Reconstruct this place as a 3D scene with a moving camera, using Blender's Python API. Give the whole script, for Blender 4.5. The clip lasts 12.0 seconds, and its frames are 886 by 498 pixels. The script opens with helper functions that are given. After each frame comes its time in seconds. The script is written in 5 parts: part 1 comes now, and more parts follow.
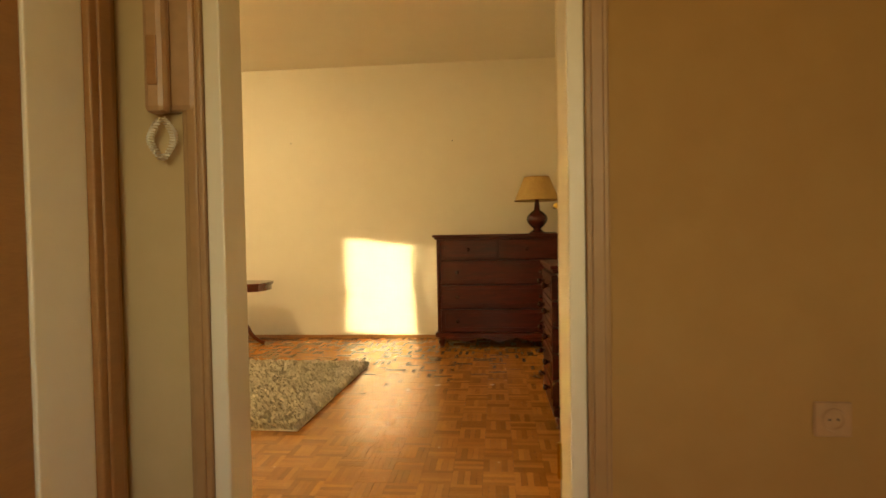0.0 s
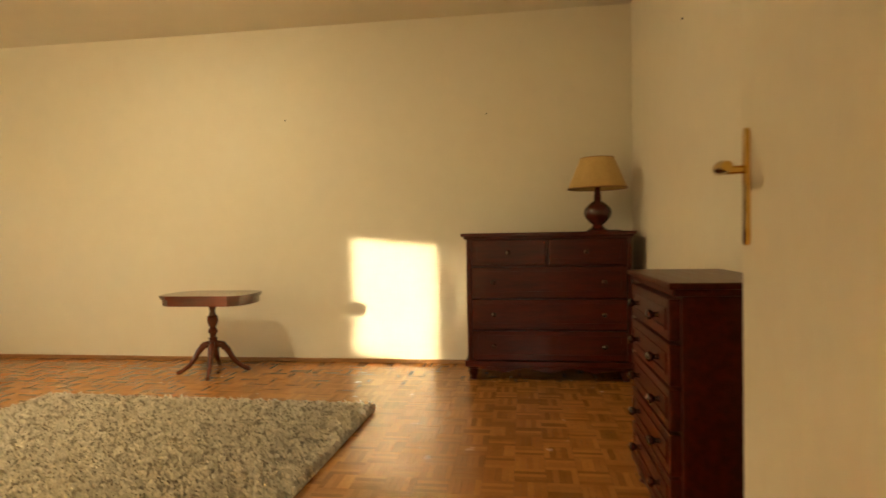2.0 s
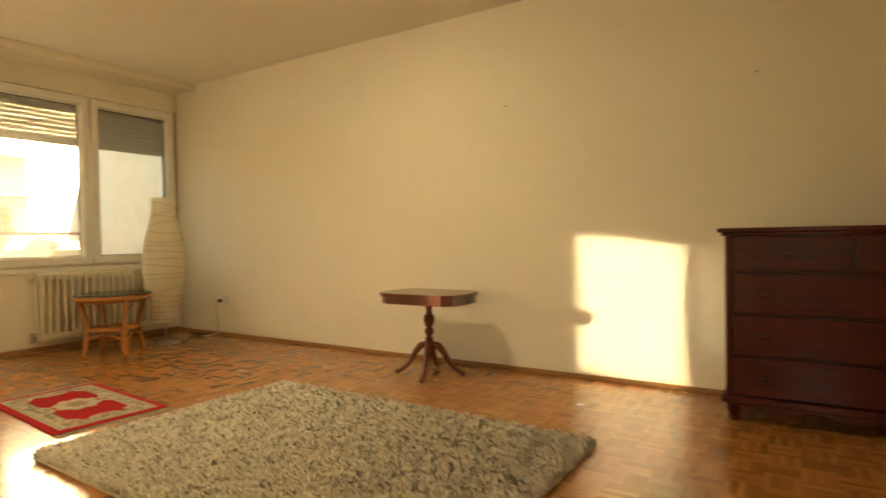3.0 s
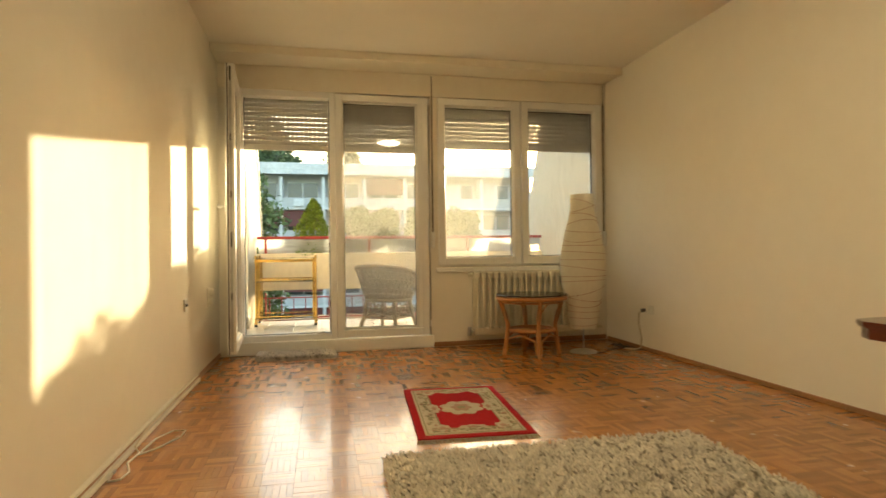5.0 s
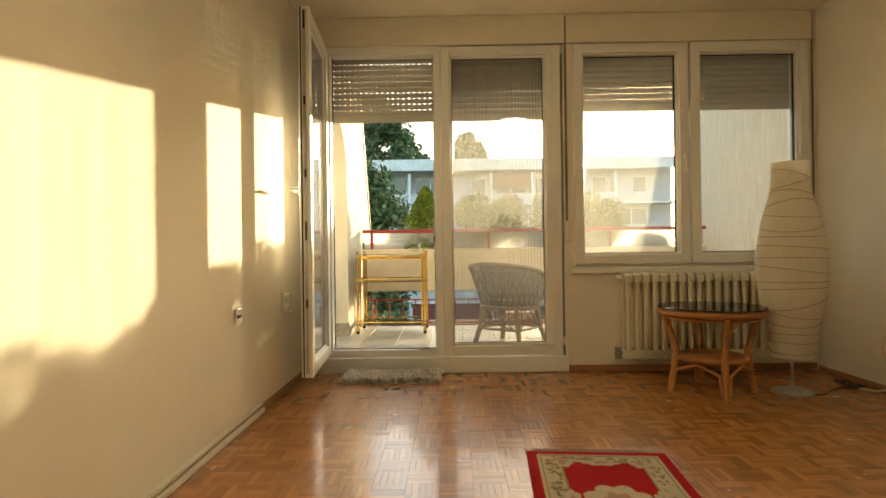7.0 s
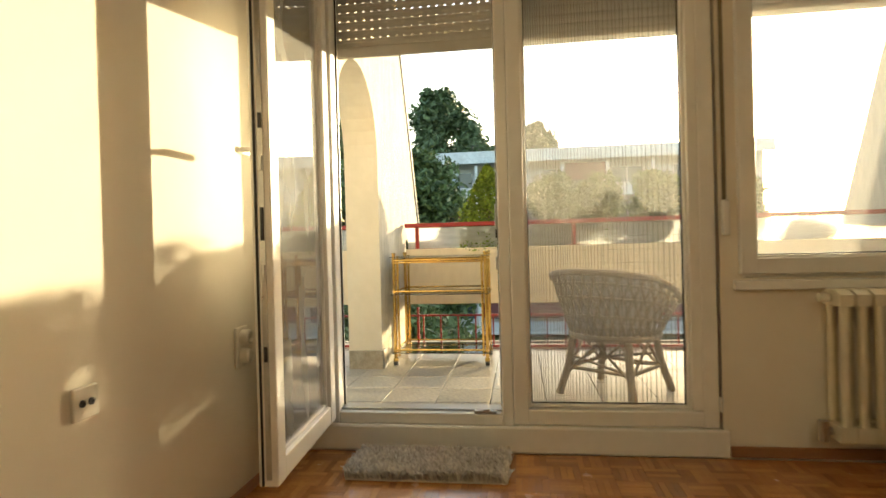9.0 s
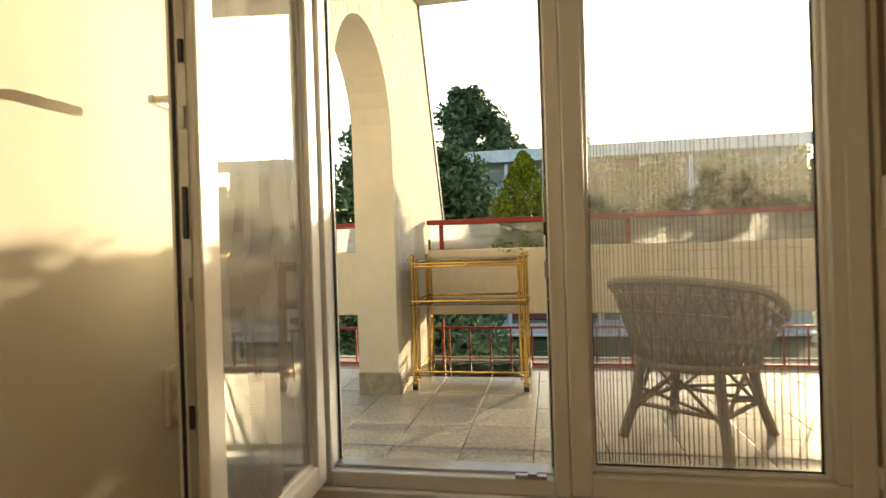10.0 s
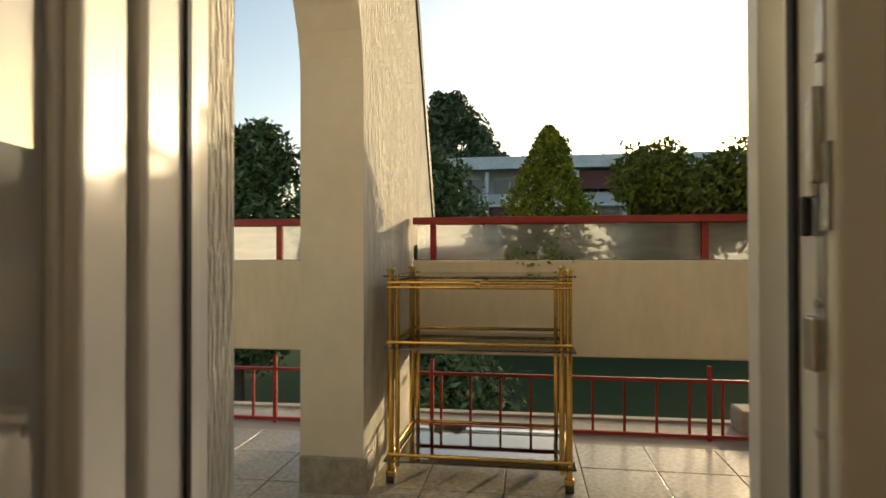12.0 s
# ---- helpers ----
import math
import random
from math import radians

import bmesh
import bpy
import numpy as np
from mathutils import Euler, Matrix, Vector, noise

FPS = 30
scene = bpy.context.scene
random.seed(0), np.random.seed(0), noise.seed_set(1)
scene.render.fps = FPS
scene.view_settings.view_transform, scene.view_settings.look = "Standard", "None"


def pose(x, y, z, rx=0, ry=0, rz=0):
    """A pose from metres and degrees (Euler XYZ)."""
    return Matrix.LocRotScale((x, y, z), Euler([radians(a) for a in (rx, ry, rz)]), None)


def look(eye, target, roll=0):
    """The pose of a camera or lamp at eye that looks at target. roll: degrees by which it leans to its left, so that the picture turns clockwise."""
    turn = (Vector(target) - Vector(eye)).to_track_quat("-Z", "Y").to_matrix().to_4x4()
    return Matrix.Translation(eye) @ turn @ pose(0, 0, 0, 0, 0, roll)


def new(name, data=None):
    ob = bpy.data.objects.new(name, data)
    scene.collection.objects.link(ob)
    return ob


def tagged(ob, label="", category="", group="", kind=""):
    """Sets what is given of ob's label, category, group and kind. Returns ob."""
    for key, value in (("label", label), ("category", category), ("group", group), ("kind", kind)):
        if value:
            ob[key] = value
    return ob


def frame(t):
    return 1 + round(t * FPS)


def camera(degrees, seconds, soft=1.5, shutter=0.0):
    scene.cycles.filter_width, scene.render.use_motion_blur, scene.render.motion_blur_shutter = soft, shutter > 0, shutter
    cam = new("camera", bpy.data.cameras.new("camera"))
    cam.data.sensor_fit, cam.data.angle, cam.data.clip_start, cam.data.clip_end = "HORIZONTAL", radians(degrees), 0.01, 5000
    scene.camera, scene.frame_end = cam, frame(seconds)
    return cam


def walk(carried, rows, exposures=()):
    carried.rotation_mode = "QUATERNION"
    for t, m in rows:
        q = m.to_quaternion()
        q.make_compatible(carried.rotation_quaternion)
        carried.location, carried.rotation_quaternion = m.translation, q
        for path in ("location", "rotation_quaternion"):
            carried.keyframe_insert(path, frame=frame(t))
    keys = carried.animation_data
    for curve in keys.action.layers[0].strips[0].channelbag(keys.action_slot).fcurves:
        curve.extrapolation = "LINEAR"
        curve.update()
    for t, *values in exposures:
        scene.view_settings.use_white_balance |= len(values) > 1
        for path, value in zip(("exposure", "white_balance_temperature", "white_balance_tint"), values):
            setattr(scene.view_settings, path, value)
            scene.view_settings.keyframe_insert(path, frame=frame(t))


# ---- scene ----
cam = camera(76.1, 12.0, 1.5, 0.4)
PATH = [
    (0, (0.323, -0.174, 0.986), (0.134, 1.816, 0.936), -1.0),
    (0.5, (0.251, 0.099, 0.978), (0.035, 2.087, 0.931), -1.0),
    (1, (0.176, 0.387, 0.974), (-0.032, 2.376, 0.931), -0.8),
    (1.5, (0.157, 0.657, 0.96), (0.011, 2.651, 0.92), -0.8),
    (2, (0.171, 0.952, 0.97), (-0.106, 2.932, 0.925), -1.0),
    (2.5, (0.173, 1.213, 0.954), (-0.494, 3.098, 0.913), -1.4),
    (3, (0.121, 1.506, 0.955), (-0.944, 3.199, 0.918), -0.9),
    (3.5, (0.075, 1.813, 0.939), (-1.333, 3.234, 0.927), -1.2),
    (5.3, (-0.511, 2.466, 0.889), (-2.486, 2.78, 0.896), -0.6),
    (5.5, (-0.6, 2.507, 0.888), (-2.583, 2.773, 0.894), -0.6),
    (6, (-0.88, 2.569, 0.887), (-2.879, 2.64, 0.894), -0.6),
    (6.5, (-1.201, 2.583, 0.88), (-3.201, 2.585, 0.886), -0.6),
    (8.5, (-2.692, 2.607, 0.915), (-4.684, 2.43, 0.903), -1.4),
    (9, (-3.105, 2.578, 0.918), (-5.087, 2.31, 0.906), -1.5),
    (9.5, (-3.459, 2.55, 0.912), (-5.428, 2.204, 0.903), -1.7),
    (10, (-3.8, 2.491, 0.917), (-5.765, 2.12, 0.909), -1.8),
    (10.5, (-4.116, 2.415, 0.91), (-6.077, 2.021, 0.903), -1.6),
    (11, (-4.452, 2.341, 0.918), (-6.413, 1.948, 0.916), -1.1),
    (11.5, (-4.737, 2.264, 0.915), (-6.702, 1.889, 0.92), -0.6),
    (12, (-5.013, 2.18, 0.927), (-6.992, 1.892, 0.944), -0.1),
]
# seconds, stops, kelvin, tint
EXPOSURES = [
    (0.0, 3.75, 10500, 6), (1.5, 3.6, 8100, 4), (3.0, 3.4, 8000, 4), (3.5, 3.3, 7900, 4),
    (5.5, 3.05, 7250, 5), (6.5, 2.85, 7200, 5), (8.5, 2.75, 6900, 6), (9.5, 2.45, 6850, 6),
    (10.5, 1.9, 6850, 8), (11.2, 1.65, 6850, 8), (12.0, 1.1, 6850, 9),
]
walk(cam, [(t, look(eye, target, roll)) for t, eye, target, roll in PATH], EXPOSURES)

# ---- light: a low evening sun beyond the balcony, its sky, and its mirror beam off the open door's pane ----
SUN_AZ, SUN_EL = radians(27.6), radians(8.5)   # from -x towards +y
to_sun = Vector((-math.cos(SUN_AZ) * math.cos(SUN_EL), math.sin(SUN_AZ) * math.cos(SUN_EL), math.sin(SUN_EL)))
world = bpy.data.worlds.new("evening_sky")
scene.world = world
world.use_nodes = True
wn = world.node_tree
sky = wn.nodes.new("ShaderNodeTexSky")
sky.sky_type, sky.sun_disc = "NISHITA", False
sky.sun_elevation, sky.sun_rotation = SUN_EL, math.atan2(to_sun.x, to_sun.y)
sky.air_density, sky.dust_density = 1.0, 2.2
wn.links.new(sky.outputs[0], wn.nodes["Background"].inputs[0])
wn.nodes["Background"].inputs[1].default_value = 0.15
sun_data = bpy.data.lights.new("sun", "SUN")
sun_data.energy, sun_data.angle, sun_data.color = 1.8, radians(0.5), (1.0, 0.85, 0.58)
sun = new("sun", sun_data)
sun.matrix_world = look(to_sun * 60, (0, 0, 0))


# ---- materials ----
def material(name, colour, rough=0.6, metal=0.0, second=None, scale=6.0, bump=0.0, bump_scale=60.0, stretch=(1, 1, 1), spec=0.5, per="none", spread=0.15, coat=0.0, depth=0.01):
    """A procedural surface: two colours mixed by noise at two scales, fine relief, and variation by piece."""
    m = bpy.data.materials.new(name)
    m.use_nodes = True
    t = m.node_tree
    b = t.nodes["Principled BSDF"]
    b.inputs["Roughness"].default_value, b.inputs["Metallic"].default_value = rough, metal
    b.inputs["Specular IOR Level"].default_value, b.inputs["Coat Weight"].default_value = spec, coat
    second = second or tuple(c * 0.82 for c in colour)
    tc, mp = t.nodes.new("ShaderNodeTexCoord"), t.nodes.new("ShaderNodeMapping")
    mp.inputs["Scale"].default_value = stretch
    t.links.new(tc.outputs["Object"], mp.inputs["Vector"])
    n1, n2 = t.nodes.new("ShaderNodeTexNoise"), t.nodes.new("ShaderNodeTexNoise")
    for n, s in ((n1, scale), (n2, scale * 7)):
        n.inputs["Scale"].default_value, n.inputs["Detail"].default_value = s, 5
        t.links.new(mp.outputs[0], n.inputs["Vector"])
    add = t.nodes.new("ShaderNodeMath")
    add.operation = "MULTIPLY_ADD"
    add.inputs[1].default_value = 0.45
    t.links.new(n2.outputs[0], add.inputs[0])
    half = t.nodes.new("ShaderNodeMath")
    half.operation = "MULTIPLY"
    half.inputs[1].default_value = 0.55
    t.links.new(n1.outputs[0], half.inputs[0])
    t.links.new(half.outputs[0], add.inputs[2])
    ramp = t.nodes.new("ShaderNodeMapRange")
    ramp.inputs[1].default_value, ramp.inputs[2].default_value = 0.35, 0.65
    t.links.new(add.outputs[0], ramp.inputs[0])
    mix = t.nodes.new("ShaderNodeMix")
    mix.data_type = "RGBA"
    mix.inputs["A"].default_value, mix.inputs["B"].default_value = (*second, 1), (*colour, 1)
    t.links.new(ramp.outputs[0], mix.inputs["Factor"])
    out = mix.outputs["Result"]
    if per != "none":
        if per == "object":
            rnd = t.nodes.new("ShaderNodeObjectInfo").outputs["Random"]
        else:
            rnd = t.nodes.new("ShaderNodeNewGeometry").outputs["Random Per Island"]
        mr = t.nodes.new("ShaderNodeMapRange")
        mr.inputs[3].default_value, mr.inputs[4].default_value = 1 - spread, 1 + spread
        t.links.new(rnd, mr.inputs[0])
        hsv = t.nodes.new("ShaderNodeHueSaturation")
        t.links.new(out, hsv.inputs["Color"])
        t.links.new(mr.outputs[0], hsv.inputs["Value"])
        out = hsv.outputs[0]
    t.links.new(out, b.inputs["Base Color"])
    rr = t.nodes.new("ShaderNodeMapRange")
    rr.inputs[3].default_value, rr.inputs[4].default_value = max(rough - 0.06, 0.02), min(rough + 0.06, 1)
    t.links.new(n1.outputs[0], rr.inputs[0])
    t.links.new(rr.outputs[0], b.inputs["Roughness"])
    if bump:
        nb, bp = t.nodes.new("ShaderNodeTexNoise"), t.nodes.new("ShaderNodeBump")
        nb.inputs["Scale"].default_value, nb.inputs["Detail"].default_value = bump_scale, 4
        t.links.new(mp.outputs[0], nb.inputs["Vector"])
        bp.inputs["Strength"].default_value, bp.inputs["Distance"].default_value = min(bump, 1), depth
        t.links.new(nb.outputs[0], bp.inputs["Height"])
        t.links.new(bp.outputs[0], b.inputs["Normal"])
    return m


def glass(name, tint=(1, 1, 1), haze=0.03, rough=0.0, haze_colour=(0.8, 0.78, 0.72), ior=1.5, front=0.5):
    """A thin pane: clear, with a Fresnel gloss and a film of dust."""
    m = bpy.data.materials.new(name)
    m.use_nodes = True
    t = m.node_tree
    t.nodes.remove(t.nodes["Principled BSDF"])
    out = t.nodes["Material Output"]
    tr, gl, df = t.nodes.new("ShaderNodeBsdfTransparent"), t.nodes.new("ShaderNodeBsdfGlossy"), t.nodes.new("ShaderNodeBsdfTranslucent")
    tr.inputs[0].default_value, gl.inputs["Roughness"].default_value = (*tint, 1), rough
    df.inputs[0].default_value = (*haze_colour, 1)
    fr = t.nodes.new("ShaderNodeFresnel")
    fr.inputs[0].default_value = ior
    a, b = t.nodes.new("ShaderNodeMixShader"), t.nodes.new("ShaderNodeMixShader")
    dust = t.nodes.new("ShaderNodeTexNoise")
    dust.inputs["Scale"].default_value = 5
    mr = t.nodes.new("ShaderNodeMapRange")
    mr.inputs[3].default_value, mr.inputs[4].default_value = haze * 0.6, haze * 1.4
    t.links.new(dust.outputs[0], mr.inputs[0])
    t.links.new(mr.outputs[0], a.inputs[0])
    t.links.new(tr.outputs[0], a.inputs[1])
    dd, both = t.nodes.new("ShaderNodeBsdfDiffuse"), t.nodes.new("ShaderNodeMixShader")
    dd.inputs[0].default_value = (*haze_colour, 1)
    both.inputs[0].default_value = front
    t.links.new(df.outputs[0], both.inputs[1])
    t.links.new(dd.outputs[0], both.inputs[2])
    t.links.new(both.outputs[0], a.inputs[2])
    t.links.new(fr.outputs[0], b.inputs[0])
    t.links.new(a.outputs[0], b.inputs[1])
    t.links.new(gl.outputs[0], b.inputs[2])
    t.links.new(b.outputs[0], out.inputs[0])
    return m


WALL = material("cream_wall_paint", (0.80, 0.74, 0.62), 0.85, second=(0.77, 0.71, 0.59), scale=1.2, bump=0.05, bump_scale=90, spec=0.2)
CEIL = material("white_ceiling_paint", (0.78, 0.73, 0.62), 0.9, scale=0.9, second=(0.75, 0.70, 0.59), spec=0.2)
# Hall paint, shaded copy: the dim light is put into the colour.
HALL_SHADED = material("hall_paint_shaded", (0.42, 0.25, 0.105), 0.8, second=(0.38, 0.22, 0.09), scale=1.5, bump=0.05, spec=0.2)
# Darker tan, used on every casing but the right one facing the room.
CASING = material("tan_casing", (0.40, 0.24, 0.12), 0.45, second=(0.34, 0.20, 0.10), scale=3)
# Same hall paint, lit copy: the light on it is put into the colour.
HALL_LIT = material("hall_paint_lit", (0.56, 0.42, 0.24), 0.7, second=(0.52, 0.385, 0.215), scale=2)
PVC = material("white_window_plastic", (0.80, 0.78, 0.72), 0.35, second=(0.76, 0.74, 0.68), scale=3)
LACQUER = material("white_door_lacquer", (0.78, 0.72, 0.58), 0.4, second=(0.74, 0.67, 0.53), scale=2)
SEAL = material("black_rubber_seal", (0.02, 0.02, 0.02), 0.7)
METAL = material("grey_fitting_metal", (0.55, 0.55, 0.53), 0.3, 1.0, scale=20)
SHUTTER = material("grey_shutter_plastic", (0.52, 0.49, 0.43), 0.55, second=(0.47, 0.44, 0.38), scale=4)
OAK = material("parquet_oak", (0.42, 0.178, 0.050), 0.25, second=(0.34, 0.136, 0.037), scale=9, stretch=(1, 1, 1), bump=0.06, bump_scale=40, per="object", spread=0.28, coat=0.25)
OAK_REST = material("parquet_oak_rest", (0.42, 0.178, 0.050), 0.25, second=(0.34, 0.136, 0.037), scale=9, bump=0.06, bump_scale=40, per="island", spread=0.28, coat=0.25)
GAP = material("parquet_joint", (0.22, 0.09, 0.03), 0.7)
SKIRT = material("brown_skirting_wood", (0.36, 0.175, 0.07), 0.45, scale=8, stretch=(1, 1, 6))
MAHOGANY = material("dark_mahogany", (0.10, 0.011, 0.004), 0.33, second=(0.034, 0.0035, 0.0015), scale=5, stretch=(1, 7, 7), coat=0.1, bump=0.04, spec=0.25)
CHERRY = material("polished_cherry_wood", (0.15, 0.028, 0.011), 0.25, second=(0.08, 0.014, 0.006), scale=8, stretch=(1, 5, 5), coat=0.5)
KNOB = material("dark_turned_knob", (0.05, 0.012, 0.008), 0.25, coat=0.4)
BRASS = material("polished_brass", (0.78, 0.52, 0.16), 0.16, 1.0, second=(0.66, 0.42, 0.12), scale=14)
OXBLOOD = material("oxblood_glazed_ceramic", (0.10, 0.018, 0.012), 0.12, scale=5, coat=0.6)
PARCHMENT = material("parchment_shade", (0.62, 0.42, 0.17), 0.7, second=(0.50, 0.32, 0.12), scale=5, stretch=(3, 3, 0.6))
SHAG = material("beige_shag_wool", (0.80, 0.73, 0.61), 0.95, second=(0.60, 0.54, 0.44), scale=9, per="island", spread=0.17, spec=0.1)
GREYSHAG = material("grey_shag_wool", (0.60, 0.54, 0.45), 0.95, second=(0.42, 0.37, 0.31), scale=14, per="island", spread=0.22, spec=0.1)
RED = material("red_wool_pile", (0.42, 0.012, 0.016), 0.95, second=(0.34, 0.008, 0.012), scale=60, bump=0.5, bump_scale=400, spec=0.1)
CREAM = material("cream_wool_pile", (0.55, 0.47, 0.33), 0.95, second=(0.44, 0.37, 0.25), scale=40, bump=0.5, bump_scale=400, spec=0.1)
OLIVE = material("olive_wool_pile", (0.22, 0.20, 0.11), 0.95, second=(0.30, 0.26, 0.15), scale=40, spec=0.1)
ROSE = material("dusty_rose_wool_pile", (0.42, 0.25, 0.17), 0.95, scale=40, spec=0.1)
RAD = material("cream_radiator_enamel", (0.72, 0.66, 0.50), 0.4, second=(0.66, 0.60, 0.44), scale=4)
RATTAN = material("honey_rattan_cane", (0.46, 0.20, 0.06), 0.4, second=(0.36, 0.14, 0.04), scale=14, bump=0.1, bump_scale=80)
GREYRATTAN = material("weathered_rattan_cane", (0.28, 0.22, 0.15), 0.6, second=(0.20, 0.155, 0.10), scale=14, bump=0.1, bump_scale=80)
CUSHION = material("grey_beige_cushion_cloth", (0.42, 0.39, 0.33), 0.9, scale=8, bump=0.1, bump_scale=200)
PLASTIC = material("ivory_plastic", (0.75, 0.70, 0.58), 0.4, scale=6)
CABLE = material("ivory_cable", (0.62, 0.52, 0.34), 0.5, scale=6)
BLACK = material("black_cable", (0.02, 0.018, 0.016), 0.5)
PHONE = material("tan_phone_plastic", (0.45, 0.27, 0.15), 0.4, scale=5)
STUCCO = material("scraped_white_stucco", (0.76, 0.71, 0.61), 0.9, second=(0.56, 0.52, 0.43), scale=26, stretch=(1, 1, 0.16), bump=1.0, bump_scale=75, spec=0.1, depth=0.035)
PLASTER = material("smooth_outdoor_plaster", (0.70, 0.65, 0.55), 0.9, second=(0.64, 0.59, 0.49), scale=2.5, bump=0.06, spec=0.1)
PANEL = material("stained_parapet_plaster", (0.76, 0.67, 0.51), 0.85, second=(0.67, 0.58, 0.43), scale=2.2, stretch=(1, 1.6, 0.5), bump=0.08, spec=0.2)
TERRAZZO = material("speckled_terrazzo", (0.56, 0.51, 0.41), 0.30, second=(0.17, 0.15, 0.12), scale=48, bump=0.05, per="object", spread=0.1)
TERRAZZO_PLINTH = material("terrazzo_plinth", (0.40, 0.36, 0.29), 0.6, second=(0.20, 0.18, 0.14), scale=30, bump=0.1)
GROUT = material("grey_grout", (0.32, 0.29, 0.25), 0.9)
REDPAINT = material("red_rail_paint", (0.34, 0.022, 0.018), 0.45, second=(0.26, 0.016, 0.012), scale=12)
CONCRETE = material("pale_concrete", (0.46, 0.43, 0.37), 0.9, second=(0.34, 0.31, 0.27), scale=7, bump=0.3, bump_scale=40)
FLASHING = material("dark_metal_flashing", (0.06, 0.06, 0.06), 0.5, 0.6)
GRASS = material("lawn", (0.045, 0.075, 0.022), 0.95, second=(0.06, 0.065, 0.03), scale=0.5, bump=0.3, bump_scale=8, spec=0.1)
ASPHALT = material("asphalt", (0.055, 0.055, 0.058), 0.9, scale=0.8)
LEAF = material("broad_leaves", (0.12, 0.165, 0.062), 0.55, second=(0.075, 0.11, 0.042), scale=2, per="island", spread=0.45, spec=0.3)
LEAF_DARK = material("poplar_leaves", (0.12, 0.165, 0.075), 0.55, second=(0.075, 0.11, 0.052), scale=1, per="island", spread=0.45, spec=0.3)
THUJA = material("conifer_sprays", (0.19, 0.26, 0.03), 0.7, second=(0.10, 0.16, 0.022), scale=9, per="island", spread=0.4, spec=0.2)
BOXLEAF = material("evergreen_bush_leaves", (0.14, 0.20, 0.035), 0.6, second=(0.075, 0.12, 0.024), scale=9, per="island", spread=0.4, spec=0.3)
BARK = material("bark", (0.10, 0.075, 0.05), 0.95, scale=8, bump=0.5, bump_scale=20)
TERRACOTTA = material("terracotta", (0.34, 0.14, 0.07), 0.8, scale=8)
FARWALL = material("far_grey_panel", (0.52, 0.53, 0.54), 0.9, second=(0.42, 0.43, 0.44), scale=0.6, stretch=(1, 1, 3))
FARSLAB = material("far_pale_slab", (0.72, 0.73, 0.74), 0.9, second=(0.52, 0.53, 0.53), scale=0.8)
FARDARK = material("far_recess", (0.12, 0.11, 0.11), 0.9, scale=1)
FARRED = material("far_brown_blind", (0.16, 0.055, 0.05), 0.8, scale=1)
FARGLASS = material("far_window_glass", (0.10, 0.12, 0.14), 0.1, scale=1)
BLUEBLIND = material("far_pale_blind", (0.46, 0.52, 0.58), 0.7, scale=1)
PANE = glass("clear_pane", haze=0.03)
HAZY = glass("dusty_pane", haze=0.13)
RAILGLASS = glass("frosted_rail_glass", tint=(0.84, 0.86, 0.85), haze=0.55, rough=0.06, haze_colour=(0.88, 0.89, 0.88), front=0.12)
SHELFGLASS = glass("shelf_glass", tint=(0.86, 0.92, 0.90), haze=0.03, ior=2.7)
SCREEN = glass("insect_screen_mesh", tint=(0.9, 0.89, 0.86), haze=0.06)
THREAD = material("screen_thread", (0.16, 0.15, 0.13), 0.9)
PAPER = bpy.data.materials.new("rice_paper_shade")
PAPER.use_nodes = True
pt = PAPER.node_tree
pd, ps, pm = pt.nodes.new("ShaderNodeBsdfDiffuse"), pt.nodes.new("ShaderNodeBsdfTranslucent"), pt.nodes.new("ShaderNodeMixShader")
pnoise, pramp = pt.nodes.new("ShaderNodeTexNoise"), pt.nodes.new("ShaderNodeMix")
pramp.data_type = "RGBA"
pnoise.inputs["Scale"].default_value = 25
pramp.inputs["A"].default_value, pramp.inputs["B"].default_value = (0.84, 0.78, 0.64, 1), (0.72, 0.66, 0.52, 1)
pt.links.new(pnoise.outputs[0], pramp.inputs["Factor"])
pt.links.new(pramp.outputs["Result"], pd.inputs[0])
pt.links.new(pramp.outputs["Result"], ps.inputs[0])
pm.inputs[0].default_value = 0.4
pt.links.new(pd.outputs[0], pm.inputs[1])
pt.links.new(ps.outputs[0], pm.inputs[2])
pt.links.new(pm.outputs[0], pt.nodes["Material Output"].inputs[0])
GLOW = bpy.data.materials.new("lit_opal_diffuser")
GLOW.use_nodes = True
GLOW.node_tree.nodes["Principled BSDF"].inputs["Emission Color"].default_value = (1.0, 0.86, 0.62, 1)
GLOW.node_tree.nodes["Principled BSDF"].inputs["Emission Strength"].default_value = 7.5


# ---- mesh helpers ----
def link(bm, name, mat, smooth=False):
    me = bpy.data.meshes.new(name)
    bmesh.ops.recalc_face_normals(bm, faces=bm.faces)
    bm.to_mesh(me)
    bm.free()
    me.materials.append(mat)
    if smooth:
        me.polygons.foreach_set("use_smooth", [True] * len(me.polygons))
        me.set_sharp_from_angle(angle=radians(40))
    return new(name, me)


def part(name, bm, mat, parent, label="", smooth=False):
    ob = link(bm, name, mat, smooth)
    ob.parent = parent
    return tagged(ob, label)


def thing(name, at, label, category, group="", turn=0.0):
    e = new(name)
    e.empty_display_size = 0.05
    e.matrix_world = pose(*at, 0, 0, turn)
    return tagged(e, label, category, group)


def structure(name, bm, mat, label="", category="", smooth=False):
    return tagged(link(bm, name, mat, smooth), label, category, kind="structure")


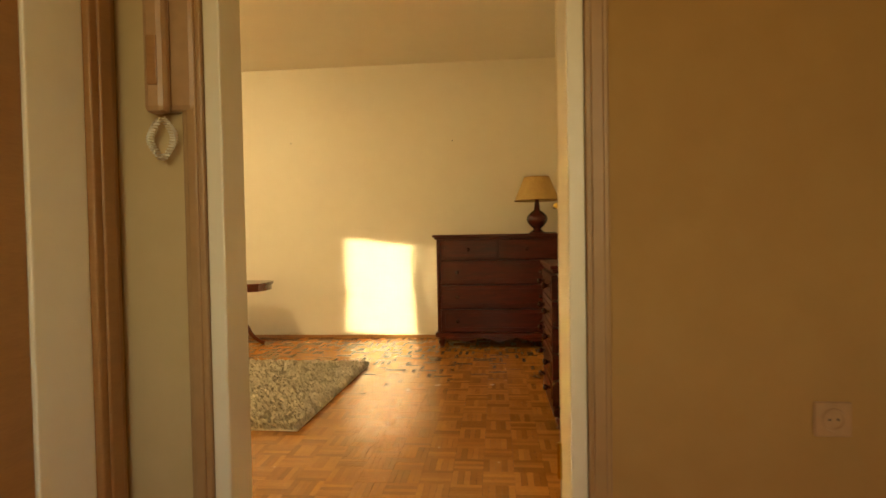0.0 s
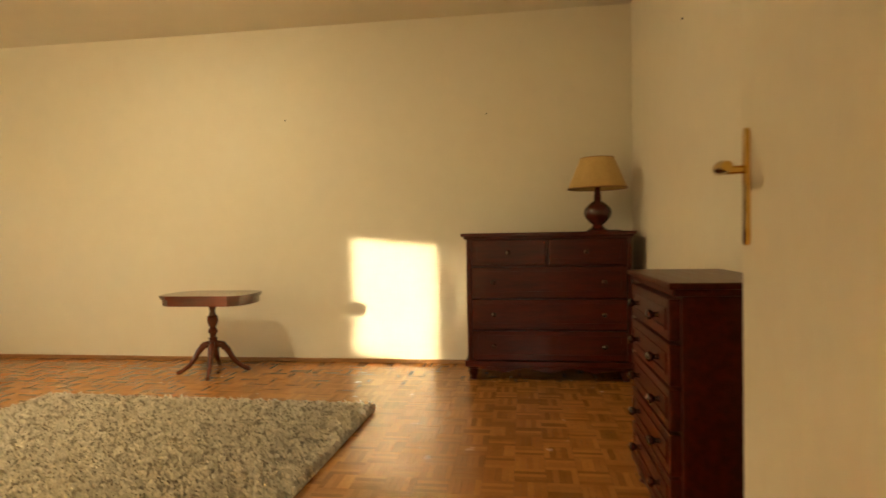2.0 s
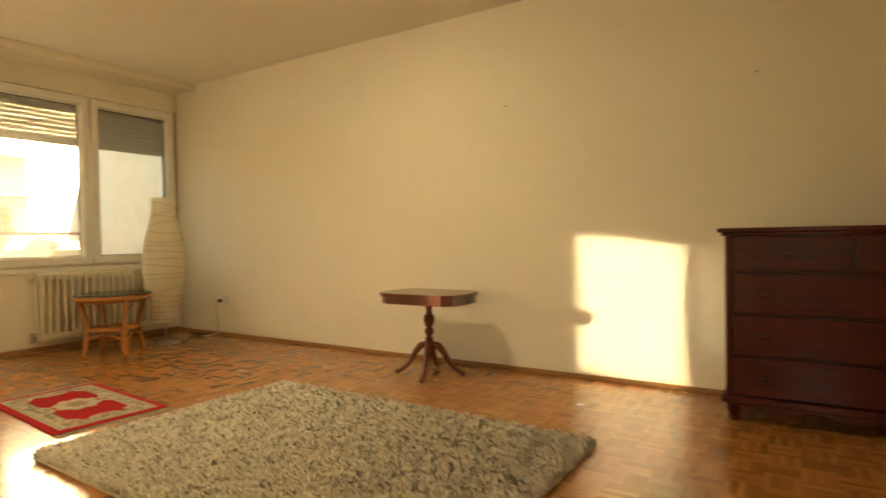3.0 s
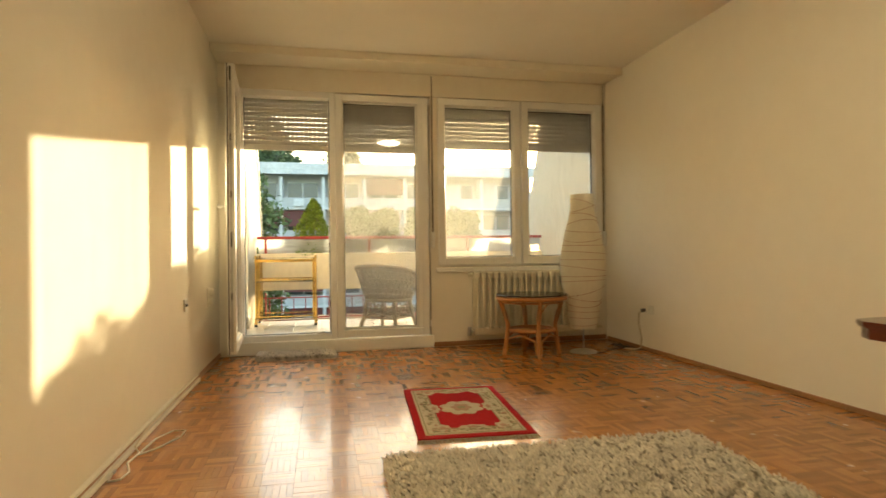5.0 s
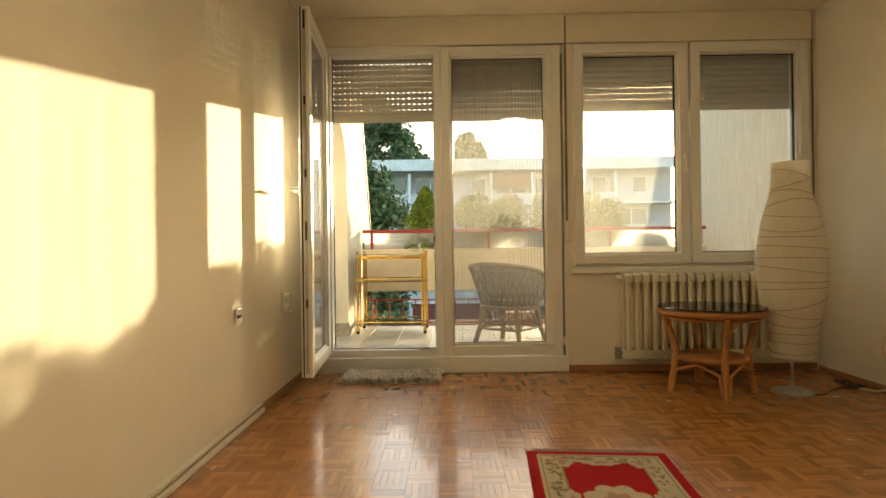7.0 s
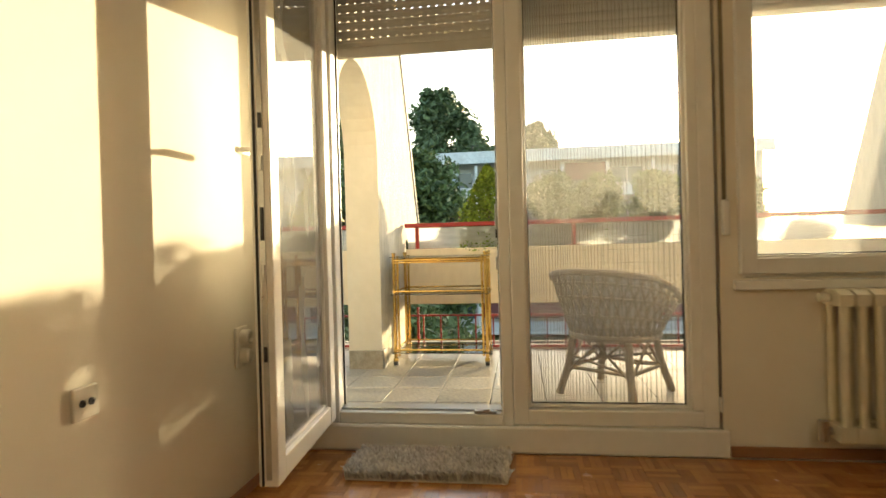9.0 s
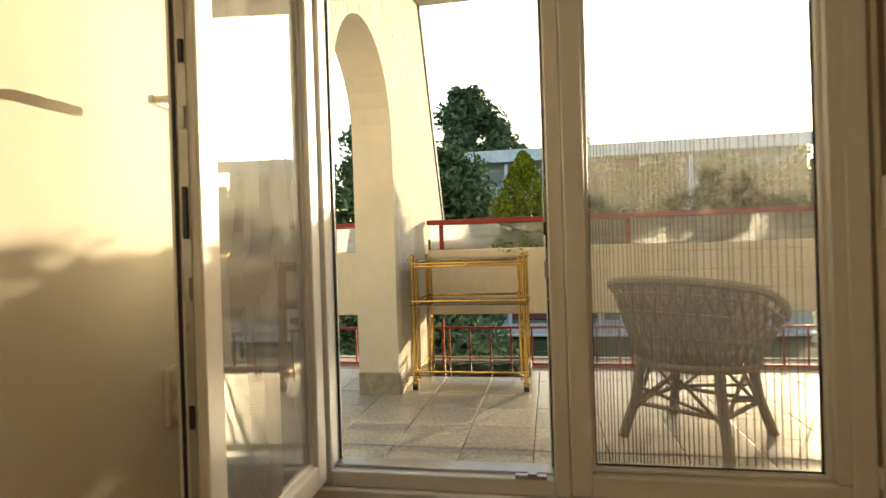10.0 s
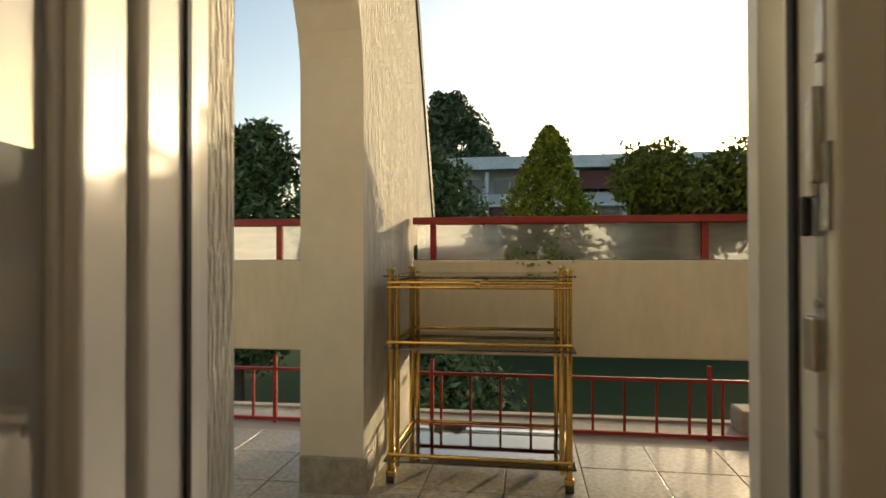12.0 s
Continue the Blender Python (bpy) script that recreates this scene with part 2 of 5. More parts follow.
def box(bm, x0, x1, y0, y1, z0, z1, bevel=0.0):
    r = bmesh.ops.create_cube(bm, size=1, matrix=Matrix.LocRotScale(((x0 + x1) / 2, (y0 + y1) / 2, (z0 + z1) / 2), None, (abs(x1 - x0), abs(y1 - y0), abs(z1 - z0))))
    if bevel:
        edges = list({e for v in r["verts"] for e in v.link_edges})
        bmesh.ops.bevel(bm, geom=edges, offset=bevel, segments=2, affect="EDGES", profile=0.5)
    return bm


def boxes(*rows, bevel=0.0):
    bm = bmesh.new()
    for r in rows:
        box(bm, *r, bevel=bevel)
    return bm


def lathe(profile, seg=24, at=(0, 0, 0), bm=None):
    """Turned shape from (radius, height) rows."""
    bm = bm or bmesh.new()
    rings = []
    for r, z in profile:
        rings.append([bm.verts.new((at[0] + max(r, 0.0004) * math.cos(2 * math.pi * i / seg), at[1] + max(r, 0.0004) * math.sin(2 * math.pi * i / seg), at[2] + z)) for i in range(seg)])
    for a, b in zip(rings, rings[1:]):
        for i in range(seg):
            bm.faces.new((a[i], a[(i + 1) % seg], b[(i + 1) % seg], b[i]))
    bm.faces.new(rings[0][::-1])
    bm.faces.new(rings[-1])
    return bm


def tube(points, radius, seg=8, bm=None, closed=False):
    """A round rod along points; radius is a number or one for each point."""
    bm = bm or bmesh.new()
    pts = [Vector(p) for p in points]
    n = len(pts)
    rad = radius if isinstance(radius, (list, tuple)) else [radius] * n
    rings, up = [], None
    for i, p in enumerate(pts):
        d = (pts[(i + 1) % n] - pts[i - 1]) if closed else (pts[min(i + 1, n - 1)] - pts[max(i - 1, 0)])
        d.normalize()
        if up is None:
            up = d.orthogonal().normalized()
        up = (up - d * up.dot(d)).normalized()
        side = d.cross(up)
        rings.append([bm.verts.new(p + (up * math.cos(2 * math.pi * k / seg) + side * math.sin(2 * math.pi * k / seg)) * rad[i]) for k in range(seg)])
    for i in range(n if closed else n - 1):
        a, b = rings[i], rings[(i + 1) % n]
        for k in range(seg):
            bm.faces.new((a[k], a[(k + 1) % seg], b[(k + 1) % seg], b[k]))
    if not closed:
        bm.faces.new(rings[0][::-1])
        bm.faces.new(rings[-1])
    return bm


def prism(outline, axis, lo, hi, bm=None):
    """Extrude an outline of 2-D points along an axis ('x', 'y' or 'z')."""
    bm = bm or bmesh.new()

    def put(p, w):
        a, b = p
        return {"x": (w, a, b), "y": (a, w, b), "z": (a, b, w)}[axis]
    low = [bm.verts.new(put(p, lo)) for p in outline]
    top = [bm.verts.new(put(p, hi)) for p in outline]
    n = len(outline)
    bm.faces.new(low[::-1])
    bm.faces.new(top)
    for i in range(n):
        bm.faces.new((low[i], low[(i + 1) % n], top[(i + 1) % n], top[i]))
    return bm


def arc(cx, cy, r, a0, a1, n):
    return [(cx + r * math.cos(radians(a0 + (a1 - a0) * i / n)), cy + r * math.sin(radians(a0 + (a1 - a0) * i / n))) for i in range(n + 1)]


def frame_bm(y0, y1, z0, z1, x0, x1, w, bevel=0.006, wb=None):
    """A rectangular frame in the y-z plane, mitre-free: two stiles, two rails."""
    wb = wb or w
    return boxes((x0, x1, y0, y0 + w, z0, z1), (x0, x1, y1 - w, y1, z0, z1), (x0 + 0.002, x1 - 0.002, y0 + w - 0.004, y1 - w + 0.004, z0, z0 + wb), (x0 + 0.002, x1 - 0.002, y0 + w - 0.004, y1 - w + 0.004, z1 - w, z1), bevel=bevel)


# ---- the shell of the flat ----
CEILING = 2.62
XI, XO = -5.62, -5.86      # inner and outer face of the window wall
N, S, E = 5.215, 1.53, 0.97
structure("floor_slab", boxes((XO, 1.6, -1.4, N + 0.2, -0.2, -0.012)), GAP, "dark bed under the parquet", "floor")
structure("ceiling", boxes((XO, 1.6, -1.4, N + 0.2, CEILING, CEILING + 0.2)), CEIL, "cream painted flat ceiling", "ceiling")
structure("wall_north", boxes((XO, E + 0.2, N, N + 0.2, -0.2, CEILING)), WALL, "cream painted plain wall", "wall")
structure("wall_east", boxes((E, E + 0.2, 1.35, N, -0.2, CEILING)), WALL, "cream painted plain wall", "wall")
structure("wall_south", boxes((XI, -1.2, 1.33, S, -0.2, CEILING)), WALL, "cream wall with late sun on it", "wall")
DL, DR, DH = -0.345, 0.53, 2.10     # rough opening of the room door
structure("wall_hall", boxes((DR, 1.6, 1.19, 1.35, -0.2, CEILING), (DL, DR, 1.15, 1.27, DH, CEILING)), HALL_SHADED, "hall wall with a doorway, its shade put into the colour", "wall")
structure("wall_hall_west_pier", boxes((-1.2, DL, 1.10, 1.188, -0.2, CEILING)), HALL_LIT, "hall wall carrying the intercom, in the lit tone of the hall paint", "wall")
structure("wall_room_return", boxes((-1.2, -1.1, 1.19, S, -0.2, CEILING)), WALL, "cream painted short wall return", "wall")
structure("wall_hall_west", boxes((-0.77, -0.57, -1.4, 1.10, -0.2, CEILING)), HALL_SHADED, "plain hall wall, its shade put into the colour", "wall")
structure("wall_hall_east", boxes((1.4, 1.6, -1.4, 1.19, -0.2, CEILING)), HALL_SHADED, "plain hall wall, its shade put into the colour", "wall")
# Unseen wall; its opening is made up to hold the fill lamp.
structure("wall_hall_south", boxes((-0.57, 0.0, -1.4, -1.2, -0.2, CEILING), (0.9, 1.4, -1.4, -1.2, -0.2, CEILING), (0.0, 0.9, -1.4, -1.2, -0.2, 0.9), (0.0, 0.9, -1.4, -1.2, 2.1, CEILING)), HALL_SHADED, "unseen hall wall in the shaded tone, opening added for the fill lamp", "wall")
# Area lamp added behind the starting point to brighten the hall.
hall_fill_lamp = bpy.data.lights.new("hall_fill", "AREA")
hall_fill_lamp.shape, hall_fill_lamp.size, hall_fill_lamp.size_y, hall_fill_lamp.energy, hall_fill_lamp.color = "RECTANGLE", 0.85, 1.15, 0.88, (1.0, 0.78, 0.50)
new("hall_fill", hall_fill_lamp).matrix_world = look((0.45, -1.3, 1.5), (0.45, 2.0, 1.5))

# window wall: openings for the door pair and for the window
structure("wall_west", boxes(
    (XO, XI, -1.6, 1.67, -0.2, 3.3), (XO, XI, 1.67, 3.41, -0.2, 0.10), (XO, XI, 3.41, 3.50, -0.2, 2.36),
    (XO, XI, 3.50, 5.165, -0.2, 0.75), (XO, XI, 5.165, 6.2, -0.2, 2.36), (XO, XI, 1.67, 6.2, 2.36, 3.3)), WALL, "cream window wall with door and window openings", "wall")
structure("shutter_box", boxes((XI + 0.002, XI + 0.020, S + 0.003, 3.426, 2.352, 2.559), (XI + 0.002, XI + 0.020, 3.438, 5.184, 2.352, 2.559), (XI + 0.002, XI + 0.020, 5.196, N - 0.003, 2.352, 2.559), bevel=0.002), LACQUER, "long white shutter box cover above the windows", "shutter box")
structure("trim_cornice", boxes((-5.29, -5.26, S + 0.003, N - 0.003, 2.55, CEILING - 0.001), (XI + 0.002, -5.291, S + 0.003, N - 0.003, 2.56, 2.578), bevel=0.003), LACQUER, "pale curtain board under the ceiling", "cornice")
structure("trim_plinth", boxes((XI + 0.001, XI + 0.03, 1.60, 3.43, 0.0, 0.115), bevel=0.008), PVC, "white plinth under the balcony door", "plinth")
for nm, r in (("baseboard_north", (XI + 0.02, E - 0.002, N - 0.016, N - 0.001, 0.0, 0.03)), ("baseboard_west", (XI + 0.001, XI + 0.016, 3.432, N - 0.017, 0.0, 0.045)),
              ("baseboard_south", (XI + 0.04, -1.2, S + 0.001, S + 0.014, 0.0, 0.04)), ("baseboard_east", (E - 0.016, E - 0.001, 1.37, N - 0.017, 0.0, 0.045))):
    structure(nm, boxes(r, bevel=0.004), SKIRT, "narrow brown wooden skirting", "baseboard")

# ---- room door: frame, casing, leaf ----
door = tagged(new("door_frame"), "cream painted wooden door frame", "door frame", kind="structure")
part("jamb", boxes((DL, DL + 0.04, 1.085, 1.20, 0, DH), bevel=0.004), LACQUER, door)
part("jamb", boxes((DR - 0.04, DR, 1.175, 1.37, 0, DH), bevel=0.004), LACQUER, door)
part("head", boxes((DL, DR, 1.15, 1.30, DH - 0.04, DH), bevel=0.004), LACQUER, door)
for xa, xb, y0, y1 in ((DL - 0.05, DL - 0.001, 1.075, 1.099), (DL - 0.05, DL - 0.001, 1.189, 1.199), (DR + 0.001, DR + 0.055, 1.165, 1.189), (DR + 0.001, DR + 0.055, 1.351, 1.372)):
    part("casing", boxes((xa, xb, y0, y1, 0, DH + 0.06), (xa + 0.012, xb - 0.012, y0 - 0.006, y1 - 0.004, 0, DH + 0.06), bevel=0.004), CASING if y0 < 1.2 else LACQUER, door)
leaf = tagged(new("door_1"), "cream lacquered flush room door standing open", "door", kind="structure")
leaf.matrix_world = pose(0.492, 1.42, 0, 0, 0, -10.6)
part("leaf", boxes((0, 0.04, 0, 0.88, 0.012, 2.05), bevel=0.004), LACQUER, leaf)
plate = part("handle_plate", prism([(0.80 + y, 1.062 + z) for y, z in arc(0, 0.103, 0.019, 0, 180, 8) + arc(0, -0.103, 0.019, 180, 360, 8)], "x", -0.009, -0.0005), BRASS, leaf, "long polished brass handle plate")
part("door_handle", tube([(0.0, 0.80, 1.098), (-0.045, 0.80, 1.098), (-0.058, 0.79, 1.098), (-0.062, 0.76, 1.098), (-0.062, 0.71, 1.095), (-0.058, 0.675, 1.094)], [0.009, 0.009, 0.012, 0.012, 0.014, 0.010], 12), BRASS, plate, "", True)
part("hinge", tube([(0.0, -0.004, 0.3), (0.0, -0.004, 0.4)], 0.008), BRASS, leaf)
part("hinge", tube([(0.0, -0.004, 1.7), (0.0, -0.004, 1.8)], 0.008), BRASS, leaf)

# ---- balcony door, fixed pane, window ----
XF0, XF1 = -5.74, -5.625    # depth of the outer frames
outer = tagged(new("door_frame_2"), "white plastic balcony door frame", "door frame", kind="structure")
part("window_frame", boxes((XF0, XF1, 1.675, 1.735, 0.11, 2.36), (XF0, XF1, 2.485, 2.535, 0.11, 2.36), (XF0, XF1 - 0.002, 1.735, 2.485, 2.30, 2.36), (XF0, XF1 + 0.004, 1.735, 2.485, 0.11, 0.165), bevel=0.006), PVC, outer)
part("seal", boxes((XF0 + 0.03, XF0 + 0.04, 1.7355, 1.741, 0.165, 2.30), (XF0 + 0.03, XF0 + 0.04, 2.478, 2.4845, 0.165, 2.30)), SEAL, outer)
part("threshold", boxes((XF0 + 0.01, XF1 - 0.03, 1.736, 2.484, 0.1655, 0.176), bevel=0.003), METAL, outer, "metal threshold strip")
part("latch", boxes((XF1 - 0.01, XF1 + 0.012, 2.36, 2.46, 0.168, 0.18), (XF1 - 0.004, XF1 + 0.016, 2.40, 2.43, 0.178, 0.188), bevel=0.002), METAL, outer)
for zc in (0.55, 0.95, 1.35, 1.8):
    part("strike_plate", boxes((XF1 - 0.03, XF1 - 0.005, 2.4805, 2.4848, zc, zc + 0.09)), METAL, outer)

part("gasket", boxes((-5.722, -5.705, 2.4815, 2.4849, 0.18, 2.29)), SEAL, outer)
keep = part("lock_strip", boxes((-5.657, -5.642, 2.4825, 2.4849, 0.18, 2.29)), METAL, outer, "metal locking strip")
part("stay_arm", boxes((-5.664, -5.650, 2.474, 2.4824, 0.985, 1.085), (-5.652, -5.644, 2.472, 2.4824, 1.0, 1.10), bevel=0.002), METAL, keep)
part("stay_tip", boxes((-5.672, -5.660, 2.472, 2.4815, 0.945, 0.988), bevel=0.003), SEAL, keep)
part("keeper", boxes((-5.662, -5.640, 2.470, 2.4824, 0.805, 0.862), bevel=0.003), METAL, keep)
for zc in (0.60, 0.74, 0.875, 1.13):
    part("screw", tube([(-5.650, 2.478, zc), (-5.650, 2.4824, zc)], 0.005, 8), METAL, keep)

fixed = tagged(new("window_1"), "tall fixed balcony pane in white plastic", "window", kind="structure")
part("window_frame", frame_bm(2.536, 3.395, 0.12, 2.345, XF0 + 0.02, XF1 + 0.014, 0.066), PVC, fixed)
part("mullion", boxes((XF0 + 0.022, XF1 + 0.012, 3.288, 3.331, 0.19, 2.28), bevel=0.004), PVC, fixed)
part("bead", frame_bm(2.601, 3.289, 0.19, 2.28, -5.675, -5.64, 0.014, 0.003), PVC, fixed)
part("seal", frame_bm(2.613, 3.277, 0.202, 2.268, -5.672, -5.66, 0.006, 0.0), SEAL, fixed)
pane = part("pane", boxes((-5.668, -5.664, 2.607, 3.283, 0.196, 2.274)), HAZY, fixed)
pane.visible_shadow = False
for zc in (0.19, 2.27):
    part("hinge", tube([(-5.608, 3.40, zc), (-5.608, 3.40, zc + 0.06)], 0.009), PVC, fixed)
screen = tagged(new("pleated_insect_screen"), "grey pleated insect screen outside the fixed pane", "insect screen")
bm = bmesh.new()
rng = random.Random(4)
yy = 2.63
while yy < 3.27:
    box(bm, -5.732, -5.730, yy, yy + 0.0025, 0.19, 2.24)
    yy += rng.uniform(0.009, 0.016) if yy < 2.95 else rng.uniform(0.012, 0.026)
part("pleat", bm, THREAD, screen)
bm = bmesh.new()
for k in range(14):
    box(bm, -5.734, -5.733, 2.61, 3.28, 0.22 + 0.06 * k, 0.2212 + 0.06 * k)
part("cord", bm, THREAD, screen)
screen.location = (0, 0, 0)

win = tagged(new("window_2"), "white plastic window with two sashes", "window", kind="structure")
part("window_frame", boxes((XF0, XF1, 3.47, 3.52, 0.75, 2.36), (XF0, XF1, 5.128, 5.173, 0.75, 2.36), (XF0, XF1 - 0.002, 3.52, 5.128, 2.315, 2.36), (XF0, XF1 - 0.002, 3.52, 5.128, 0.75, 0.79), bevel=0.005), PVC, win)
for y0, y1, hy in ((3.485, 4.305, 4.27), (4.318, 5.160, 4.36)):
    sash = part("sash", frame_bm(y0, y1, 0.765, 2.345, -5.69, XF1 + 0.03, 0.068), PVC, win)
    part("bead", frame_bm(y0 + 0.066, y1 - 0.066, 0.831, 2.279, -5.68, -5.62, 0.012, 0.003), PVC, sash)
    part("seal", frame_bm(y0 + 0.077, y1 - 0.077, 0.842, 2.268, -5.672, -5.655, 0.006, 0.0), SEAL, sash)
    pn = part("pane", boxes((-5.668, -5.664, y0 + 0.07, y1 - 0.07, 0.835, 2.275)), HAZY if y0 < 4 else PANE, sash)
    pn.visible_shadow = False
    if y0 < 4:
        part("window_handle", boxes((XF1 + 0.0305, XF1 + 0.042, hy - 0.014, hy + 0.014, 1.49, 1.56), (XF1 + 0.04, XF1 + 0.065, hy - 0.008, hy + 0.008, 1.515, 1.535), (XF1 + 0.055, XF1 + 0.07, hy - 0.01, hy + 0.01, 1.42, 1.54), bevel=0.004), PVC, sash)
    part("hinge", tube([(XF1 + 0.035, (y0 + 0.004) if y0 < 4 else (y1 - 0.004), 0.80), (XF1 + 0.035, (y0 + 0.004) if y0 < 4 else (y1 - 0.004), 0.87)], 0.008), PVC, sash)
structure("window_sill", boxes((XI + 0.001, XI + 0.03, 3.46, 5.18, 0.70, 0.742), bevel=0.006), PVC, "narrow white window sill", "window sill")

# open balcony leaf, hinged on the frame's south side, standing into the room
TURN_LEAF = 3.8
bal = tagged(new("door_2"), "white plastic glazed balcony door standing open", "door", kind="structure")
bal.matrix_world = pose(-5.605, 1.657, 0, 0, 0, TURN_LEAF)
LW = 0.738
def leaf_frame(x0, x1, z0, z1, y0, y1, w, bevel):
    return boxes((x0, x0 + w, y0, y1, z0, z1), (x1 - w, x1, y0, y1, z0, z1), (x0 + w - 0.004, x1 - w + 0.004, y0 + 0.002, y1 - 0.002, z0, z0 + w), (x0 + w - 0.004, x1 - w + 0.004, y0 + 0.002, y1 - 0.002, z1 - w, z1), bevel=bevel)
part("sash", leaf_frame(0, LW, 0.135, 2.335, 0.0, 0.068, 0.078, 0.006), PVC, bal)
part("bead", leaf_frame(0.076, LW - 0.076, 0.211, 2.259, 0.012, 0.05, 0.014, 0.003), PVC, bal)
part("seal", boxes((LW - 0.002, LW + 0.003, 0.012, 0.02, 0.14, 2.33)), SEAL, bal)
pn = part("pane", boxes((0.08, LW - 0.08, 0.036, 0.040, 0.215, 2.255)), glass("door_pane", haze=0.38, ior=2.3, front=0.75), bal)
pn.visible_shadow = False
strip = part("lock_strip", boxes((LW, LW + 0.003, 0.028, 0.046, 0.16, 2.31)), METAL, bal, "metal locking strip on the edge")
for k, zc in enumerate((0.3, 0.55, 0.82, 0.95, 1.18, 1.32, 1.5, 1.75, 2.0, 2.2)):
    part("cam_bolt", boxes((LW + 0.003, LW + 0.008, 0.031, 0.043, zc, zc + (0.05 if k % 3 else 0.11)), bevel=0.002), FLASHING if k % 2 else METAL, strip)
part("door_handle", boxes((LW - 0.055, LW - 0.025, -0.012, -0.0005, 1.215, 1.295), (LW - 0.048, LW - 0.032, -0.05, -0.01, 1.25, 1.267), (LW - 0.17, LW - 0.03, -0.065, -0.048, 1.248, 1.269), bevel=0.005), PVC, bal)

# sunlight thrown back into the room by the open leaf's pane
beam = bpy.data.lights.new("pane_reflection", "AREA")
beam.shape, beam.size, beam.size_y, beam.energy, beam.spread, beam.color = "RECTANGLE", 0.50, 0.88, 0.45, radians(1.2), (1.0, 0.86, 0.62)
az = 2 * radians(TURN_LEAF) + SUN_AZ + radians(2.5)
beam_dir = Vector((math.cos(az), math.sin(az), -math.tan(SUN_EL) * 1.0)).normalized()
origin = bal.matrix_world @ Vector((LW / 2 + 0.02, 0.055, 1.32))
beam_ob = new("pane_reflection", beam)
beam_ob.matrix_world = look(origin, origin + beam_dir)

# ---- roller shutters, half down ----
def shutter(name, y0, y1, z0, z1, sill, rows, pitch, slot, lift):
    e = thing(name, (-5.80, (y0 + y1) / 2, z0), "grey slatted roller shutter, part way down", "roller shutter", "roller shutters")
    h, w = 0.043, (y1 - y0) / 2
    n = int((z1 - z0) / h) + 1
    made = {}
    for k in range(n):
        slotted = 1 <= k <= rows
        if slotted not in made:
            bm = bmesh.new()
            foot = max(0.0035, lift - 0.001) if slotted else 0.0035
            prism([(-0.006, foot + 0.0045), (-0.004, 0.037), (0.0, 0.0418), (0.004, 0.037), (0.006, 0.022), (0.004, foot + 0.0045), (0.0, foot)], "y", -w, w, bm)
            if slotted:
                # short light slots in the web between two slats
                y = -w
                while y < w:
                    box(bm, -0.003, 0.003, y, min(y + pitch - slot, w), -0.0016, lift + 0.004)
                    y += pitch
                box(bm, -0.003, 0.003, -w, w, lift, lift + 0.005)
            else:
                box(bm, -0.003, 0.003, -w, w, -0.0060, 0.0066)
            ob = link(bm, "slat", SHUTTER)
            made[slotted] = ob.data
        else:
            ob = new("slat", made[slotted])
        ob.parent = e
        ob.location = (0, 0, k * h + 0.02)
    part("bottom_bar", boxes((-0.008, 0.008, -w, w, -0.03, 0.0205), bevel=0.003), SHUTTER, e)
    for y, half in ((-w - 0.012, 0.012), (w + (0.031 if y1 < 2.5 else 0.012), 0.031 if y1 < 2.5 else 0.012)):
        part("guide_rail", boxes((-0.018, 0.018, y - half, y + half, sill - z0, z1 - z0 + 0.02), bevel=0.002), PVC, e)
    return e


shutter("roller_shutter", 1.70, 2.473, 1.875, 2.38, 0.101, 9, 0.040, 0.012, 0.0050)
shutter("roller_shutter", 2.56, 3.38, 1.875, 2.38, 0.101, 5, 0.026, 0.009, 0.0008)
shutter("roller_shutter", 3.53, 5.13, 1.93, 2.38, 0.751, 6, 0.026, 0.009, 0.0014)
for y, z0 in ((3.432, 0.93), (5.190, 0.93)):
    s = thing("shutter_strap", (XI + 0.004, y, z0), "grey webbing shutter strap with a white winder", "shutter strap", "shutter straps")
    part("strap", boxes((0.0, 0.003, -0.008, 0.008, 0.12, 1.62)), material("strap_webbing", (0.22, 0.18, 0.12), 0.9), s)
    part("winder", boxes((-0.002, 0.03, -0.016, 0.016, 0.0, 0.15), bevel=0.01), PVC, s)

# ---- radiator ----
r = thing("radiator", (-5.535, 3.79, 0.112), "cream cast-iron column radiator under the window", "radiator")
me = None
for k in range(17):
    if me is None:
        bm = bmesh.new()
        for xx in (-0.05, 0.045):
            prism([(xx + a, b) for a, b in arc(0, 0, 0.0178, 0, 360, 10)[:-1]], "z", 0.02, 0.575, bm)
        prism([(-0.065, 0.0), (0.06, 0.0), (0.066, 0.03), (0.06, 0.06), (-0.065, 0.06)], "y", -0.0300, 0.0300, bm)
        prism([(-0.065, 0.53), (0.066, 0.53), (0.062, 0.575), (0.03, 0.592), (-0.04, 0.592), (-0.065, 0.575)], "y", -0.025, 0.025, bm)
        ob = link(bm, "column", RAD, True)
        me = ob.data
    else:
        ob = new("column", me)
    ob.parent, ob.location = r, (0, 0.033 + 0.0617 * k, 0)
part("valve", tube([(0, -0.04, 0.03), (0, 0.0, 0.03)], 0.016, 10, tube([(0, -0.03, -0.01), (0, -0.03, 0.07)], 0.02, 10)), METAL, r)
part("valve", tube([(0, -0.04, 0.56), (0, 0.0, 0.56)], 0.018, 10), RAD, r)
part("pipe", tube([(0, 1.05, 0.03), (-0.02, 1.12, 0.03), (-0.02, 1.33, 0.02)], 0.011), RAD, r)
part("pipe", tube([(0, 1.05, 0.55), (-0.02, 1.12, 0.56), (-0.02, 1.33, 0.57)], 0.011), RAD, r)
for fy_ in (0.16, 0.90):
    part("bracket", tube([(-0.086, fy_, 0.06), (-0.02, fy_, 0.055), (0.0, fy_, 0.075)], 0.008, 6), RAD, r)

